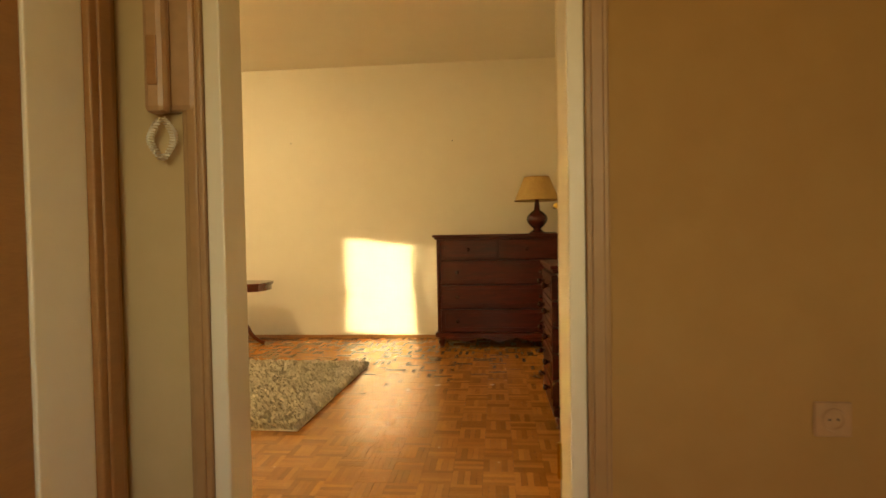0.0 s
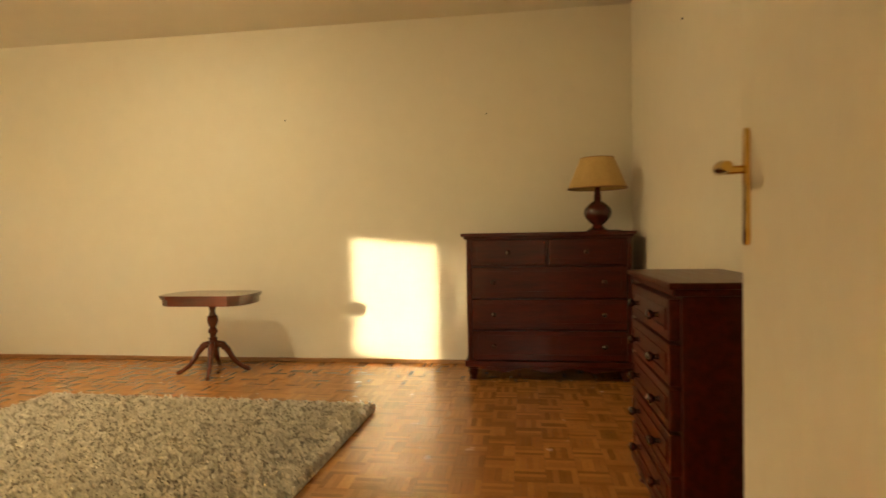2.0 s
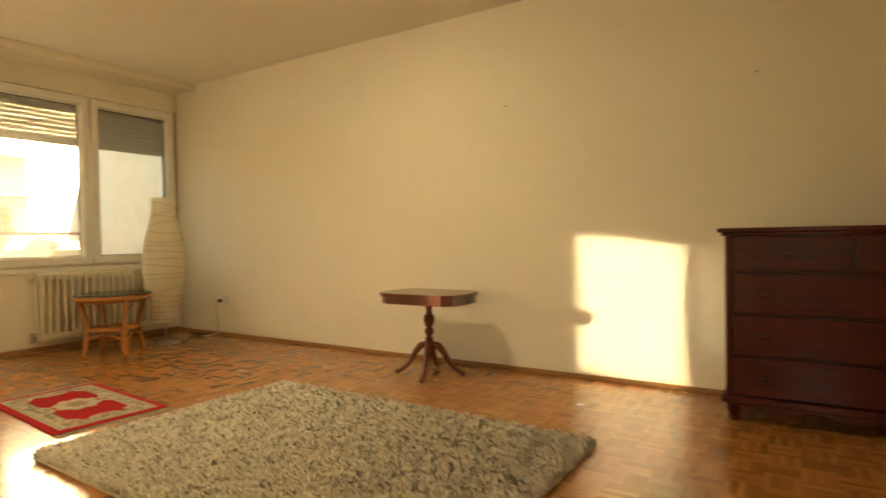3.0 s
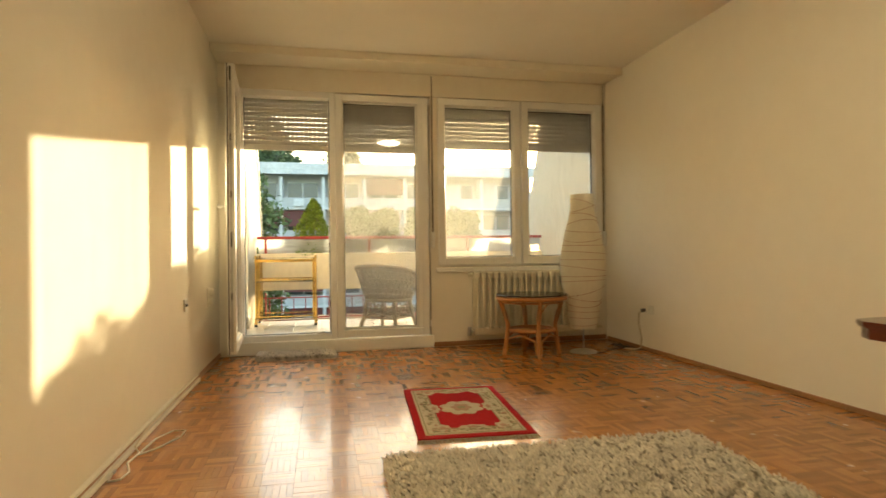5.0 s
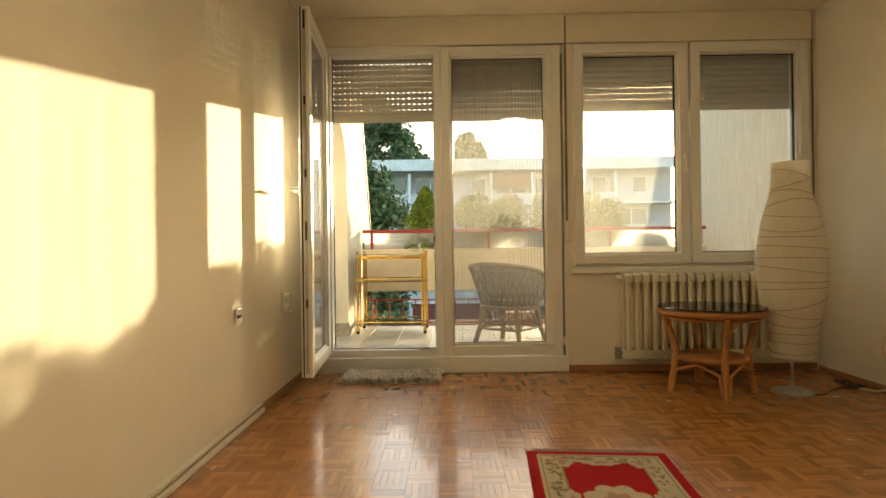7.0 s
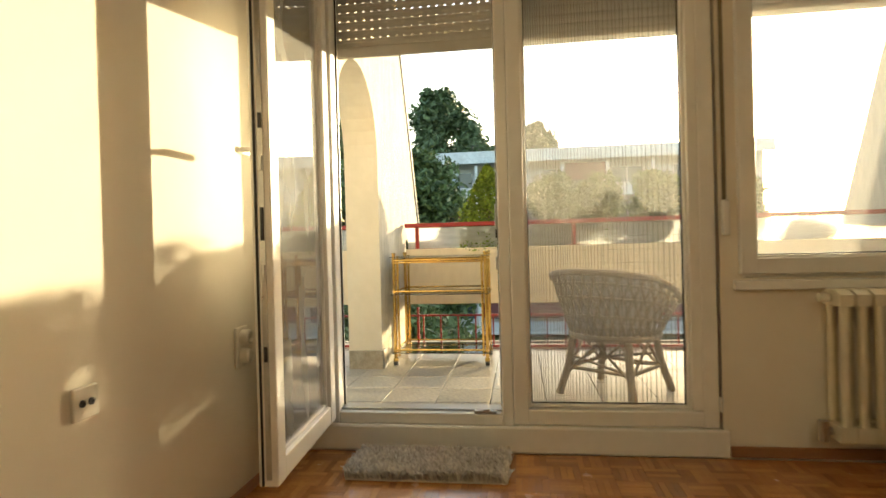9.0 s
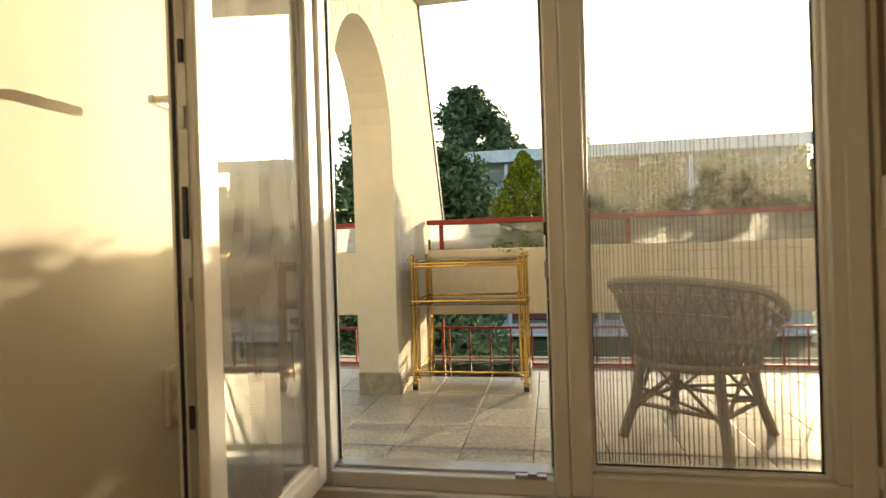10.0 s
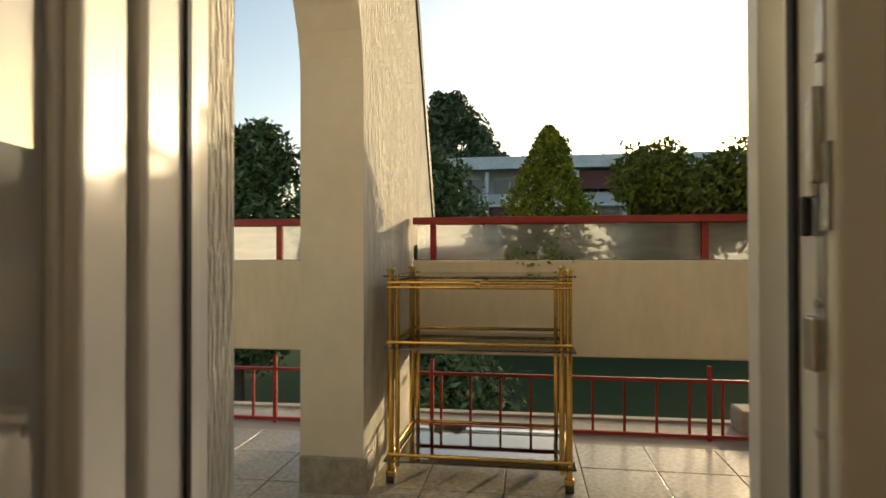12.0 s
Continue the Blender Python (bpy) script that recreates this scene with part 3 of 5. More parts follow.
# ---- chests of drawers ----
def knob(parent, at, axis, scale=1.0):
    bm = lathe([(0.010, 0), (0.007, 0.012), (0.012, 0.018), (0.017, 0.026), (0.016, 0.034), (0.009, 0.039), (0.0, 0.040)], 12)
    rot = Matrix.Rotation(radians(90), 4, "X") if axis == "y" else Matrix.Rotation(radians(-90), 4, "Y")
    bmesh.ops.transform(bm, matrix=Matrix.Translation(at) @ rot @ Matrix.Scale(scale, 4), verts=bm.verts)
    part("knob", bm, KNOB, parent, "", True)


def drawer(parent, x0, x1, z0, z1, knobs, ins=0.018):
    """A drawer front facing -y with a sunk field inside a moulded border."""
    bm = boxes((x0, x1, -0.016, 0.02, z0, z1), bevel=0.003)
    w = 0.028
    for rr in ((x0 + w, x1 - w, -0.020, -0.014, z0 + w, z0 + w + 0.008), (x0 + w, x1 - w, -0.020, -0.014, z1 - w - 0.008, z1 - w), (x0 + w, x0 + w + 0.008, -0.020, -0.014, z0 + w + 0.008, z1 - w - 0.008), (x1 - w - 0.008, x1 - w, -0.020, -0.014, z0 + w + 0.008, z1 - w - 0.008)):
        box(bm, *rr)
    d = part("drawer", bm, MAHOGANY, parent)
    for kx in knobs:
        knob(d, (kx, -0.016, (z0 + z1) / 2), "y")


def turned_foot(parent, x, y):
    part("foot", lathe([(0.018, 0), (0.026, 0.006), (0.020, 0.018), (0.030, 0.040), (0.034, 0.058), (0.026, 0.070), (0.034, 0.078), (0.034, 0.092)], 14, (x, y, 0)), MAHOGANY, parent, "", True)


W = 1.10
d = thing("chest_of_drawers", (-0.20, 4.735, 0), "wide dark mahogany chest of drawers against the wall", "chest of drawers")
part("body", boxes((0.0, W - 0.03, 0.02, 0.41, 0.13, 0.955), (0.0, 0.03, -0.004, 0.02, 0.13, 0.95), (W - 0.06, W - 0.03, -0.004, 0.02, 0.13, 0.95), bevel=0.003), MAHOGANY, d)
part("top", boxes((-0.035, W + 0.0, -0.03, 0.42, 0.962, 0.985), (-0.018, W - 0.015, -0.016, 0.415, 0.945, 0.963), bevel=0.006), MAHOGANY, d)
part("plinth", boxes((-0.02, W - 0.012, -0.022, 0.415, 0.092, 0.132), bevel=0.008), MAHOGANY, d)
apron = [(0.07, 0.095)] + [(0.07 + (W - 0.17) * i / 24, 0.070 + 0.016 * math.cos(i / 24 * 6 * math.pi) * (1 if 3 < i < 21 else 0.3)) for i in range(25)] + [(W - 0.10, 0.095)]
part("apron", prism(apron, "y", -0.008, 0.012), MAHOGANY, d)
mid = (W - 0.03) / 2
drawer(d, 0.034, mid - 0.012, 0.775, 0.935, (0.034 + (mid - 0.046) / 2,))
drawer(d, mid + 0.012, W - 0.064, 0.775, 0.935, (mid + (mid - 0.046) / 2,))
for z0, z1 in ((0.560, 0.757), (0.350, 0.542), (0.142, 0.332)):
    drawer(d, 0.034, W - 0.064, z0, z1, (0.18, W - 0.21))
for fx, fy in ((0.035, 0.03), (W - 0.07, 0.03), (0.035, 0.37), (W - 0.07, 0.37)):
    turned_foot(d, fx, fy)

W = 0.60
c = thing("tall_chest", (0.607, 3.25, 0), "narrow dark mahogany five-drawer chest behind the door", "chest of drawers", turn=-90)
part("body", boxes((0.0, W, 0.016, 0.32, 0.11, 0.79), bevel=0.003), MAHOGANY, c)
part("top", boxes((-0.022, W + 0.022, -0.024, 0.325, 0.806, 0.826), (-0.012, W + 0.012, -0.012, 0.322, 0.786, 0.807), bevel=0.006), MAHOGANY, c)
part("plinth", boxes((-0.016, W + 0.016, -0.016, 0.322, 0.075, 0.112), bevel=0.008), MAHOGANY, c)
for k in range(5):
    z0 = 0.120 + 0.133 * k
    drawer(c, 0.02, W - 0.02, z0, z0 + 0.122, (0.15, W - 0.15))
for fx, fy in ((0.035, 0.03), (W - 0.035, 0.03), (0.035, 0.28), (W - 0.035, 0.28)):
    part("foot", lathe([(0.016, 0), (0.026, 0.006), (0.020, 0.016), (0.030, 0.035), (0.034, 0.050), (0.028, 0.062), (0.034, 0.076)], 14, (fx, fy, 0)), MAHOGANY, c, "", True)

# ---- table lamp on the wide chest ----
l = thing("table_lamp", (0.685, 4.93, 0.985), "oxblood ceramic table lamp with parchment shade", "lamp")
part("base", lathe([(0.072, 0), (0.074, 0.008), (0.060, 0.018), (0.040, 0.030), (0.034, 0.045), (0.055, 0.062), (0.085, 0.095), (0.095, 0.125), (0.088, 0.155), (0.060, 0.185), (0.030, 0.205), (0.024, 0.215), (0.028, 0.222), (0.022, 0.232), (0.026, 0.242), (0.020, 0.252), (0.023, 0.262), (0.018, 0.275), (0.018, 0.30)], 28), OXBLOOD, l, "", True)
bm = bmesh.new()
lathe([(0.198, 0.292), (0.112, 0.498), (0.110, 0.498), (0.196, 0.292)], 36, (0, 0, 0), bm)
bmesh.ops.delete(bm, geom=[f for f in bm.faces if len(f.verts) > 4], context="FACES")
part("shade", bm, PARCHMENT, l, "crackled parchment shade with brown trim", True)
part("shade_trim", tube([(0.198 * math.cos(a * math.pi / 18), 0.198 * math.sin(a * math.pi / 18), 0.292) for a in range(36)], 0.004, 6, closed=True), SKIRT, l)
part("shade_trim", tube([(0.111 * math.cos(a * math.pi / 18), 0.111 * math.sin(a * math.pi / 18), 0.498) for a in range(36)], 0.0035, 6, closed=True), SKIRT, l)
part("cable", tube([(0.07, 0.0, 0.006), (0.11, -0.03, 0.006), (0.15, -0.01, 0.004), (0.17, 0.08, 0.004), (0.17, 0.20, 0.004)], 0.004, 6), BLACK, l)

# ---- pedestal table ----
p = thing("pedestal_table", (-2.075, 4.80, 0), "small cherry pedestal table with turned column", "table")
def table_outline(a, b, bulge):
    top = []
    for i in range(13):
        u = -1 + i / 6
        top.append((a * 0.72 * u, -b))
    for i in range(1, 12):
        v = -1 + i / 6
        top.append((a * 0.72 + 0.06 + bulge * (1 - v * v), b * v * 0.93))
    for i in range(13):
        u = 1 - i / 6
        top.append((a * 0.72 * u, b))
    for i in range(1, 12):
        v = 1 - i / 6
        top.append((-a * 0.72 - 0.06 - bulge * (1 - v * v), b * v * 0.93))
    return top
part("tabletop", prism(table_outline(0.322, 0.215, 0.04), "z", 0.566, 0.584), CHERRY, p)
part("top_moulding", prism([(x * 0.985, y * 0.975) for x, y in table_outline(0.322, 0.215, 0.04)], "z", 0.556, 0.567), CHERRY, p)
part("apron", prism([(x * 0.955, y * 0.93) for x, y in table_outline(0.322, 0.215, 0.04)], "z", 0.510, 0.557), CHERRY, p)
part("column", lathe([(0.030, 0.13), (0.034, 0.15), (0.034, 0.235), (0.026, 0.245), (0.034, 0.255), (0.020, 0.268), (0.024, 0.285), (0.036, 0.305), (0.028, 0.325), (0.020, 0.335), (0.030, 0.350), (0.040, 0.385), (0.037, 0.41), (0.040, 0.415), (0.026, 0.425), (0.020, 0.455), (0.028, 0.485), (0.036, 0.495), (0.030, 0.505), (0.030, 0.512)], 18), CHERRY, p, "", True)
part("finial", lathe([(0.0, 0.10), (0.014, 0.11), (0.010, 0.12), (0.028, 0.131)], 14), CHERRY, p, "", True)
for a in (200, 290, 20, 110):
    ca, sa = math.cos(radians(a)), math.sin(radians(a))
    pts = [(0.03, 0.215), (0.065, 0.205), (0.10, 0.165), (0.13, 0.11), (0.165, 0.065), (0.205, 0.035), (0.235, 0.018), (0.252, 0.016)]
    part("leg", tube([(ca * q, sa * q, z) for q, z in pts], [0.024, 0.026, 0.023, 0.019, 0.017, 0.016, 0.018, 0.014], 10), CHERRY, p, "", True)

# ---- rattan side table with glass top ----
t = thing("rattan_side_table", (-5.0, 4.17, 0), "round honey rattan side table with glass top", "table")
part("glass_top", lathe([(0.30, 0.512), (0.305, 0.515), (0.305, 0.519), (0.30, 0.522)], 40), SHELFGLASS, t, "dark-edged glass top")
part("rim", tube([(0.29 * math.cos(a * math.pi / 20), 0.29 * math.sin(a * math.pi / 20), 0.490) for a in range(40)], 0.018, 8, closed=True), RATTAN, t, "", True)
part("hoop", tube([(0.265 * math.cos(a * math.pi / 20), 0.265 * math.sin(a * math.pi / 20), 0.458) for a in range(40)], 0.009, 8, closed=True), RATTAN, t, "", True)
shelf = part("shelf", tube([(0.190 * math.cos(a * math.pi / 20), 0.190 * math.sin(a * math.pi / 20), 0.215) for a in range(40)], 0.015, 8, closed=True), RATTAN, t, "", True)
spiral = []
for i in range(260):
    q = 0.02 + 0.160 * i / 260
    spiral.append((q * math.cos(i * 0.22), q * math.sin(i * 0.22), 0.218))
part("coil", tube(spiral, 0.0075, 6), RATTAN, shelf, "", True)
for a in (-6, 84, 174, 264):
    ca, sa = math.cos(radians(a)), math.sin(radians(a))
    pts = [(0.245, 0.0), (0.232, 0.08), (0.212, 0.19), (0.206, 0.25), (0.236, 0.36), (0.280, 0.485)]
    leg = part("leg", tube([(ca * q, sa * q, z) for q, z in pts], 0.0185, 10), RATTAN, t, "", True)
    part("binding", tube([(ca * q, sa * q, z) for q, z in ((0.2235, 0.315), (0.2415, 0.375))], 0.0215, 10), SKIRT, leg)
    part("binding", tube([(ca * q, sa * q, z) for q, z in ((0.2155, 0.17), (0.208, 0.225))], 0.0215, 10), RATTAN, leg)
    a2 = radians(a + 90)
    m = radians(a + 45)
    low = [(ca * 0.232 - sa * 0.02, sa * 0.232 + ca * 0.02, 0.03), (ca * 0.215 - sa * 0.03, sa * 0.215 + ca * 0.03, 0.14), (math.cos(m) * 0.178, math.sin(m) * 0.178, 0.188), (math.cos(a2) * 0.215 + math.sin(a2) * 0.03, math.sin(a2) * 0.215 - math.cos(a2) * 0.03, 0.14), (math.cos(a2) * 0.232 + math.sin(a2) * 0.02, math.sin(a2) * 0.232 - math.cos(a2) * 0.02, 0.03)]
    part("brace", tube(low, 0.0095, 8), RATTAN, t, "", True)
    up = [(ca * 0.24, sa * 0.24, 0.36), (math.cos(radians(a + 14)) * 0.262, math.sin(radians(a + 14)) * 0.262, 0.45), (math.cos(radians(a + 28)) * 0.268, math.sin(radians(a + 28)) * 0.268, 0.468)]
    part("brace", tube(up, 0.007, 8), RATTAN, t, "", True)

# ---- paper floor lamp ----
f = thing("paper_floor_lamp", (-4.965, 4.635, 0), "tall white rice-paper floor lamp with wrapped threads", "lamp")
part("base", lathe([(0.115, 0), (0.118, 0.006), (0.108, 0.016), (0.05, 0.028), (0.012, 0.034), (0.010, 0.04)], 30), METAL, f, "round brushed metal foot", True)
part("pole", tube([(0, 0, 0.03), (0, 0, 0.9)], 0.008), METAL, f)
prof = [(0.108, 0.215), (0.122, 0.30), (0.142, 0.42), (0.168, 0.54), (0.186, 0.66), (0.192, 0.76), (0.186, 0.87), (0.168, 0.98), (0.140, 1.09), (0.115, 1.18), (0.102, 1.27), (0.097, 1.38)]
bm = bmesh.new()
rings = []
for r_, z in prof:
    rings.append([bm.verts.new(((r_ + 0.004 * noise.noise((i * 0.9, z * 9, 1))) * math.cos(i * math.pi / 20), (r_ + 0.004 * noise.noise((i * 0.9, z * 9, 7))) * math.sin(i * math.pi / 20), z)) for i in range(40)])
for a, b in zip(rings, rings[1:]):
    for i in range(40):
        bm.faces.new((a[i], a[(i + 1) % 40], b[(i + 1) % 40], b[i]))
shade = part("shade", bm, PAPER, f, "wrinkled white rice-paper shade", True)
def lamp_radius(z):
    for (r0, z0), (r1, z1) in zip(prof, prof[1:]):
        if z0 <= z <= z1:
            return r0 + (r1 - r0) * (z - z0) / (z1 - z0)
    return prof[0][0] if z < prof[0][1] else prof[-1][0]
rng = random.Random(11)
for k in range(18):
    zc, tilt, ph = 0.25 + k * 0.062 + rng.uniform(-0.015, 0.015), rng.uniform(-0.05, 0.05), rng.uniform(0, 6.28)
    pts = []
    for i in range(32):
        a = i * math.pi / 16
        z = min(max(zc + tilt * math.sin(a + ph), 0.22), 1.375)
        q = lamp_radius(z) + 0.0045
        pts.append((q * math.cos(a), q * math.sin(a), z))
    part("thread", tube(pts, 0.0017, 5, closed=True), RATTAN, shade)
part("cable", tube([(0.1, 0.03, 0.006), (0.06, 0.16, 0.004), (0.0, 0.22, 0.004), (-0.06, 0.30, 0.004), (-0.10, 0.40, 0.005)], 0.0035, 6), BLACK, f)
tangle = thing("tangled_cable", (-5.08, 5.06, 0), "tangled black lamp cable lying in the corner", "cable")
rng = random.Random(3)
part("coil", tube([(0.11 * math.cos(i * 0.8) * rng.uniform(0.4, 1), 0.05 * math.sin(i * 0.9) * rng.uniform(0.4, 1), 0.006 + 0.022 * rng.random()) for i in range(60)], 0.0035, 5), BLACK, tangle)
part("lead", tube([(0.05, 0.0, 0.006), (0.14, 0.05, 0.008), (0.20, 0.075, 0.03), (0.225, 0.07, 0.12), (0.21, 0.06, 0.20), (0.20, 0.055, 0.27), (0.205, 0.06, 0.335), (0.235, 0.075, 0.36)], 0.0065, 8), CABLE, tangle)
part("plug", tube([(0.23, 0.065, 0.36), (0.238, 0.10, 0.362)], 0.017, 10), BLACK, tangle)

# ---- sockets ----
def socket(name, at, normal, label, mat=PLASTIC):
    e = thing(name, at, label, "socket", turn=normal)
    part("plate", boxes((-0.04, 0.04, -0.010, -0.0005, -0.04, 0.04), bevel=0.004), mat, e)
    bm = lathe([(0.027, 0), (0.025, 0.004), (0.020, 0.004), (0.019, 0.0008)], 20)
    bmesh.ops.transform(bm, matrix=Matrix.Translation((0, -0.010, 0)) @ Matrix.Rotation(radians(90), 4, "X"), verts=bm.verts)
    part("dish", bm, mat, e)
    for dx in (-0.009, 0.009):
        part("pin_hole", boxes((dx - 0.0025, dx + 0.0025, -0.0115, -0.0102, -0.0025, 0.0025)), BLACK, e)
    return e
socket("wall_socket", (-4.84, N, 0.362), 0, "ivory wall socket with a plug in it")
socket("wall_socket", (1.08, 1.19, 0.55), 0, "tan socket on the shaded hall wall", PHONE)
sw = thing("antenna_socket", (-4.33, S, 0.565), "square ivory aerial socket on the sunlit wall", "socket", turn=180)
part("plate", boxes((-0.04, 0.04, -0.012, -0.0005, -0.04, 0.04), bevel=0.004), PLASTIC, sw)
for dx in (-0.014, 0.014):
    bm = lathe([(0.009, 0), (0.009, 0.004), (0.004, 0.004), (0.004, 0.001)], 14)
    bmesh.ops.transform(bm, matrix=Matrix.Translation((dx, -0.012, 0)) @ Matrix.Rotation(radians(90), 4, "X"), verts=bm.verts)
    part("connector", bm, BLACK, sw)
sw = thing("double_socket", (-5.10, S, 0.56), "white double socket by the balcony door", "socket", turn=180)
part("plate", boxes((-0.045, 0.045, -0.014, -0.0005, -0.075, 0.075), bevel=0.006), PLASTIC, sw)
for dz in (-0.035, 0.035):
    bm = lathe([(0.030, 0), (0.030, 0.03), (0.026, 0.034), (0.022, 0.034), (0.020, 0.02)], 20)
    bmesh.ops.transform(bm, matrix=Matrix.Translation((0, -0.012, dz)) @ Matrix.Rotation(radians(90), 4, "X"), verts=bm.verts)
    part("outlet", bm, PLASTIC, sw, "", True)
duct = thing("cable_duct", (-4.1, S, 0.04), "narrow white cable duct on the skirting", "cable duct")
part("duct", boxes((-0.55, 1.6, 0.0145, 0.030, -0.036, -0.012), (-0.55, 1.6, 0.001, 0.018, 0.0005, 0.014), bevel=0.002), PLASTIC, duct)
loop = thing("aerial_cable", (-3.2, 1.60, 0), "loop of ivory aerial cable on the floor", "cable")
part("cable", tube([(-0.85, -0.045, 0.05), (-0.5, -0.04, 0.05), (-0.16, -0.04, 0.045), (0.02, -0.03, 0.03), (0.06, 0.0, 0.006), (-0.02, 0.06, 0.006), (-0.16, 0.12, 0.006), (-0.26, 0.12, 0.006), (-0.27, 0.06, 0.006), (-0.16, 0.01, 0.006), (0.02, 0.0, 0.01), (0.16, -0.02, 0.006), (0.27, 0.02, 0.006), (0.35, 0.01, 0.006), (0.36, -0.03, 0.006), (0.28, -0.04, 0.006)], 0.0045, 6), CABLE, loop, "", True)
part("plug", tube([(0.28, -0.04, 0.008), (0.25, -0.042, 0.008)], 0.008, 8), METAL, loop)

# ---- ceiling light ----
cl = thing("ceiling_light", (-2.25, 3.45, CEILING), "round opal glass ceiling light, switched on", "ceiling light")
part("frame", lathe([(0.19, -0.03), (0.20, -0.02), (0.20, -0.001)], 36), PVC, cl)
part("diffuser", lathe([(0.0, -0.095), (0.06, -0.092), (0.12, -0.078), (0.165, -0.055), (0.185, -0.031)], 36), GLOW, cl, "lit opal diffuser", True)

# ---- nails left in the walls ----
for x_, y_, z_ in ((-0.08, N, 1.88), (-1.66, N, 1.90), (E, 3.9, 2.02)):
    nl = tagged(link(tube([(0, 0, 0), (0.0 if y_ == N else -0.008, -0.008 if y_ == N else 0.0, 0)], 0.005, 8), "nail", FLASHING), "small dark nail head in the plain wall", "nail", "nails in the walls")
    nl.location = (x_, y_, z_)

# ---- rugs ----
def shag_rug(name, at, w, d, turn, mat, label, n, length, seed):
    e = thing(name, at, label, "rug", turn=turn)
    part("backing", boxes((-w / 2, w / 2, -d / 2, d / 2, 0.001, 0.008)), mat, e)
    r_ = np.random.RandomState(seed)
    k = n
    px, py = r_.uniform(-w / 2, w / 2, k), r_.uniform(-d / 2, d / 2, k)
    # tufts fan out past the edge a little
    lean = r_.uniform(0, 2 * np.pi, k)
    flow = np.array([noise.noise((a * 24, b * 24, seed)) for a, b in zip(px, py)]) * 2.6
    lean = 0.5 * lean + 0.8 * flow + 2.2
    L = length * r_.uniform(0.7, 1.25, k)
    reach = L * r_.uniform(0.35, 0.9, k)
    wd = r_.uniform(0.0035, 0.008, k)
    dx, dy = np.cos(lean), np.sin(lean)
    hz = 0.008 + np.sqrt(np.maximum(L ** 2 - reach ** 2, 1e-6))
    base = np.full(k, 0.007)
    v = np.stack([
        np.stack([px - dy * wd, py + dx * wd, base], 1), np.stack([px + dy * wd, py - dx * wd, base], 1),
        np.stack([px + dx * reach * 0.45 + dy * wd, py + dy * reach * 0.45 - dx * wd, hz * 0.78], 1), np.stack([px + dx * reach * 0.45 - dy * wd, py + dy * reach * 0.45 + dx * wd, hz * 0.78], 1),
        np.stack([px + dx * reach, py + dy * reach, hz], 1)], 1).reshape(-1, 3)
    i = np.arange(k) * 5
    faces = [(a, a + 1, a + 2, a + 3) for a in i.tolist()] + [(a + 3, a + 2, a + 4) for a in i.tolist()]
    me = bpy.data.meshes.new("shag")
    me.from_pydata(v.tolist(), [], faces)
    me.materials.append(mat)
    ob = new("shag", me)
    ob.parent = e
    tagged(ob, kind="stuff")
    return e


shag_rug("shag_rug", (-1.72, 3.34, 0), 2.08, 1.44, -1.5, SHAG, "large beige shaggy rug on the parquet", 64000, 0.040, 5)
shag_rug("doormat", (-5.40, 2.19, 0), 0.27, 0.64, 0, GREYSHAG, "small grey-beige shaggy mat at the balcony door", 9000, 0.040, 8)

rug = thing("patterned_rug", (-3.488, 3.162, 0), "small red and cream floral rug with fringes", "rug", turn=-4.2)
RW, RD = 0.98, 0.58
part("ground_weave", boxes((-RW / 2, RW / 2, -RD / 2, RD / 2, 0.001, 0.010), bevel=0.002), RED, rug, "red woollen pile")
def flat(outline, z, mat, name, parent):
    part(name, prism(outline, "z", z - 0.002, z), mat, parent)
def cloud(cx, cy, rx, ry, lobes, depth, n=72, ph=0.0):
    return [(cx + rx * (1 + depth * abs(math.sin(lobes * a / 2 + ph)) - depth) * math.cos(a), cy + ry * (1 + depth * abs(math.sin(lobes * a / 2 + ph)) - depth) * math.sin(a)) for a in (2 * math.pi * i / n for i in range(n))]
bx, by = RW / 2 - 0.045, RD / 2 - 0.04
part("border", boxes((-bx, bx, -by, by, 0.0095, 0.0112)), CREAM, rug, "cream floral border")
part("border_line", boxes((-bx + 0.012, bx - 0.012, -by + 0.012, -by + 0.017, 0.0112, 0.0120), (-bx + 0.012, bx - 0.012, by - 0.017, by - 0.012, 0.0112, 0.0120), (-bx + 0.012, -bx + 0.017, -by + 0.017, by - 0.017, 0.0112, 0.0120), (bx - 0.017, bx - 0.012, -by + 0.017, by - 0.017, 0.0112, 0.0120)), OLIVE, rug)
fx, fy = bx - 0.09, by - 0.095
part("field_line", boxes((-fx - 0.008, fx + 0.008, -fy - 0.008, fy + 0.008, 0.0112, 0.0122)), OLIVE, rug)
part("field", boxes((-fx, fx, -fy, fy, 0.0122, 0.0134)), RED, rug, "red middle field")
flat(cloud(0, 0, 0.14, 0.125, 8, 0.20), 0.0146, CREAM, "medallion", rug)
flat(cloud(0, 0, 0.075, 0.06, 6, 0.3, ph=0.4), 0.0154, ROSE, "medallion_flower", rug)
flat(cloud(0, 0, 0.035, 0.028, 5, 0.4), 0.0162, OLIVE, "medallion_heart", rug)
for sx, sy, rx, ry in ((fx, 0, 0.035, 0.08), (-fx, 0, 0.035, 0.08), (0, fy, 0.09, 0.035), (0, -fy, 0.09, 0.035), (fx, fy, 0.06, 0.045), (fx, -fy, 0.06, 0.045), (-fx, fy, 0.06, 0.045), (-fx, -fy, 0.06, 0.045)):
    flat(cloud(sx, sy, rx, ry, 7, 0.25), 0.0143, CREAM, "scroll", rug)
    flat(cloud(sx, sy, rx * 0.45, ry * 0.4, 5, 0.4), 0.0150, ROSE, "blossom", rug)
rng = random.Random(21)
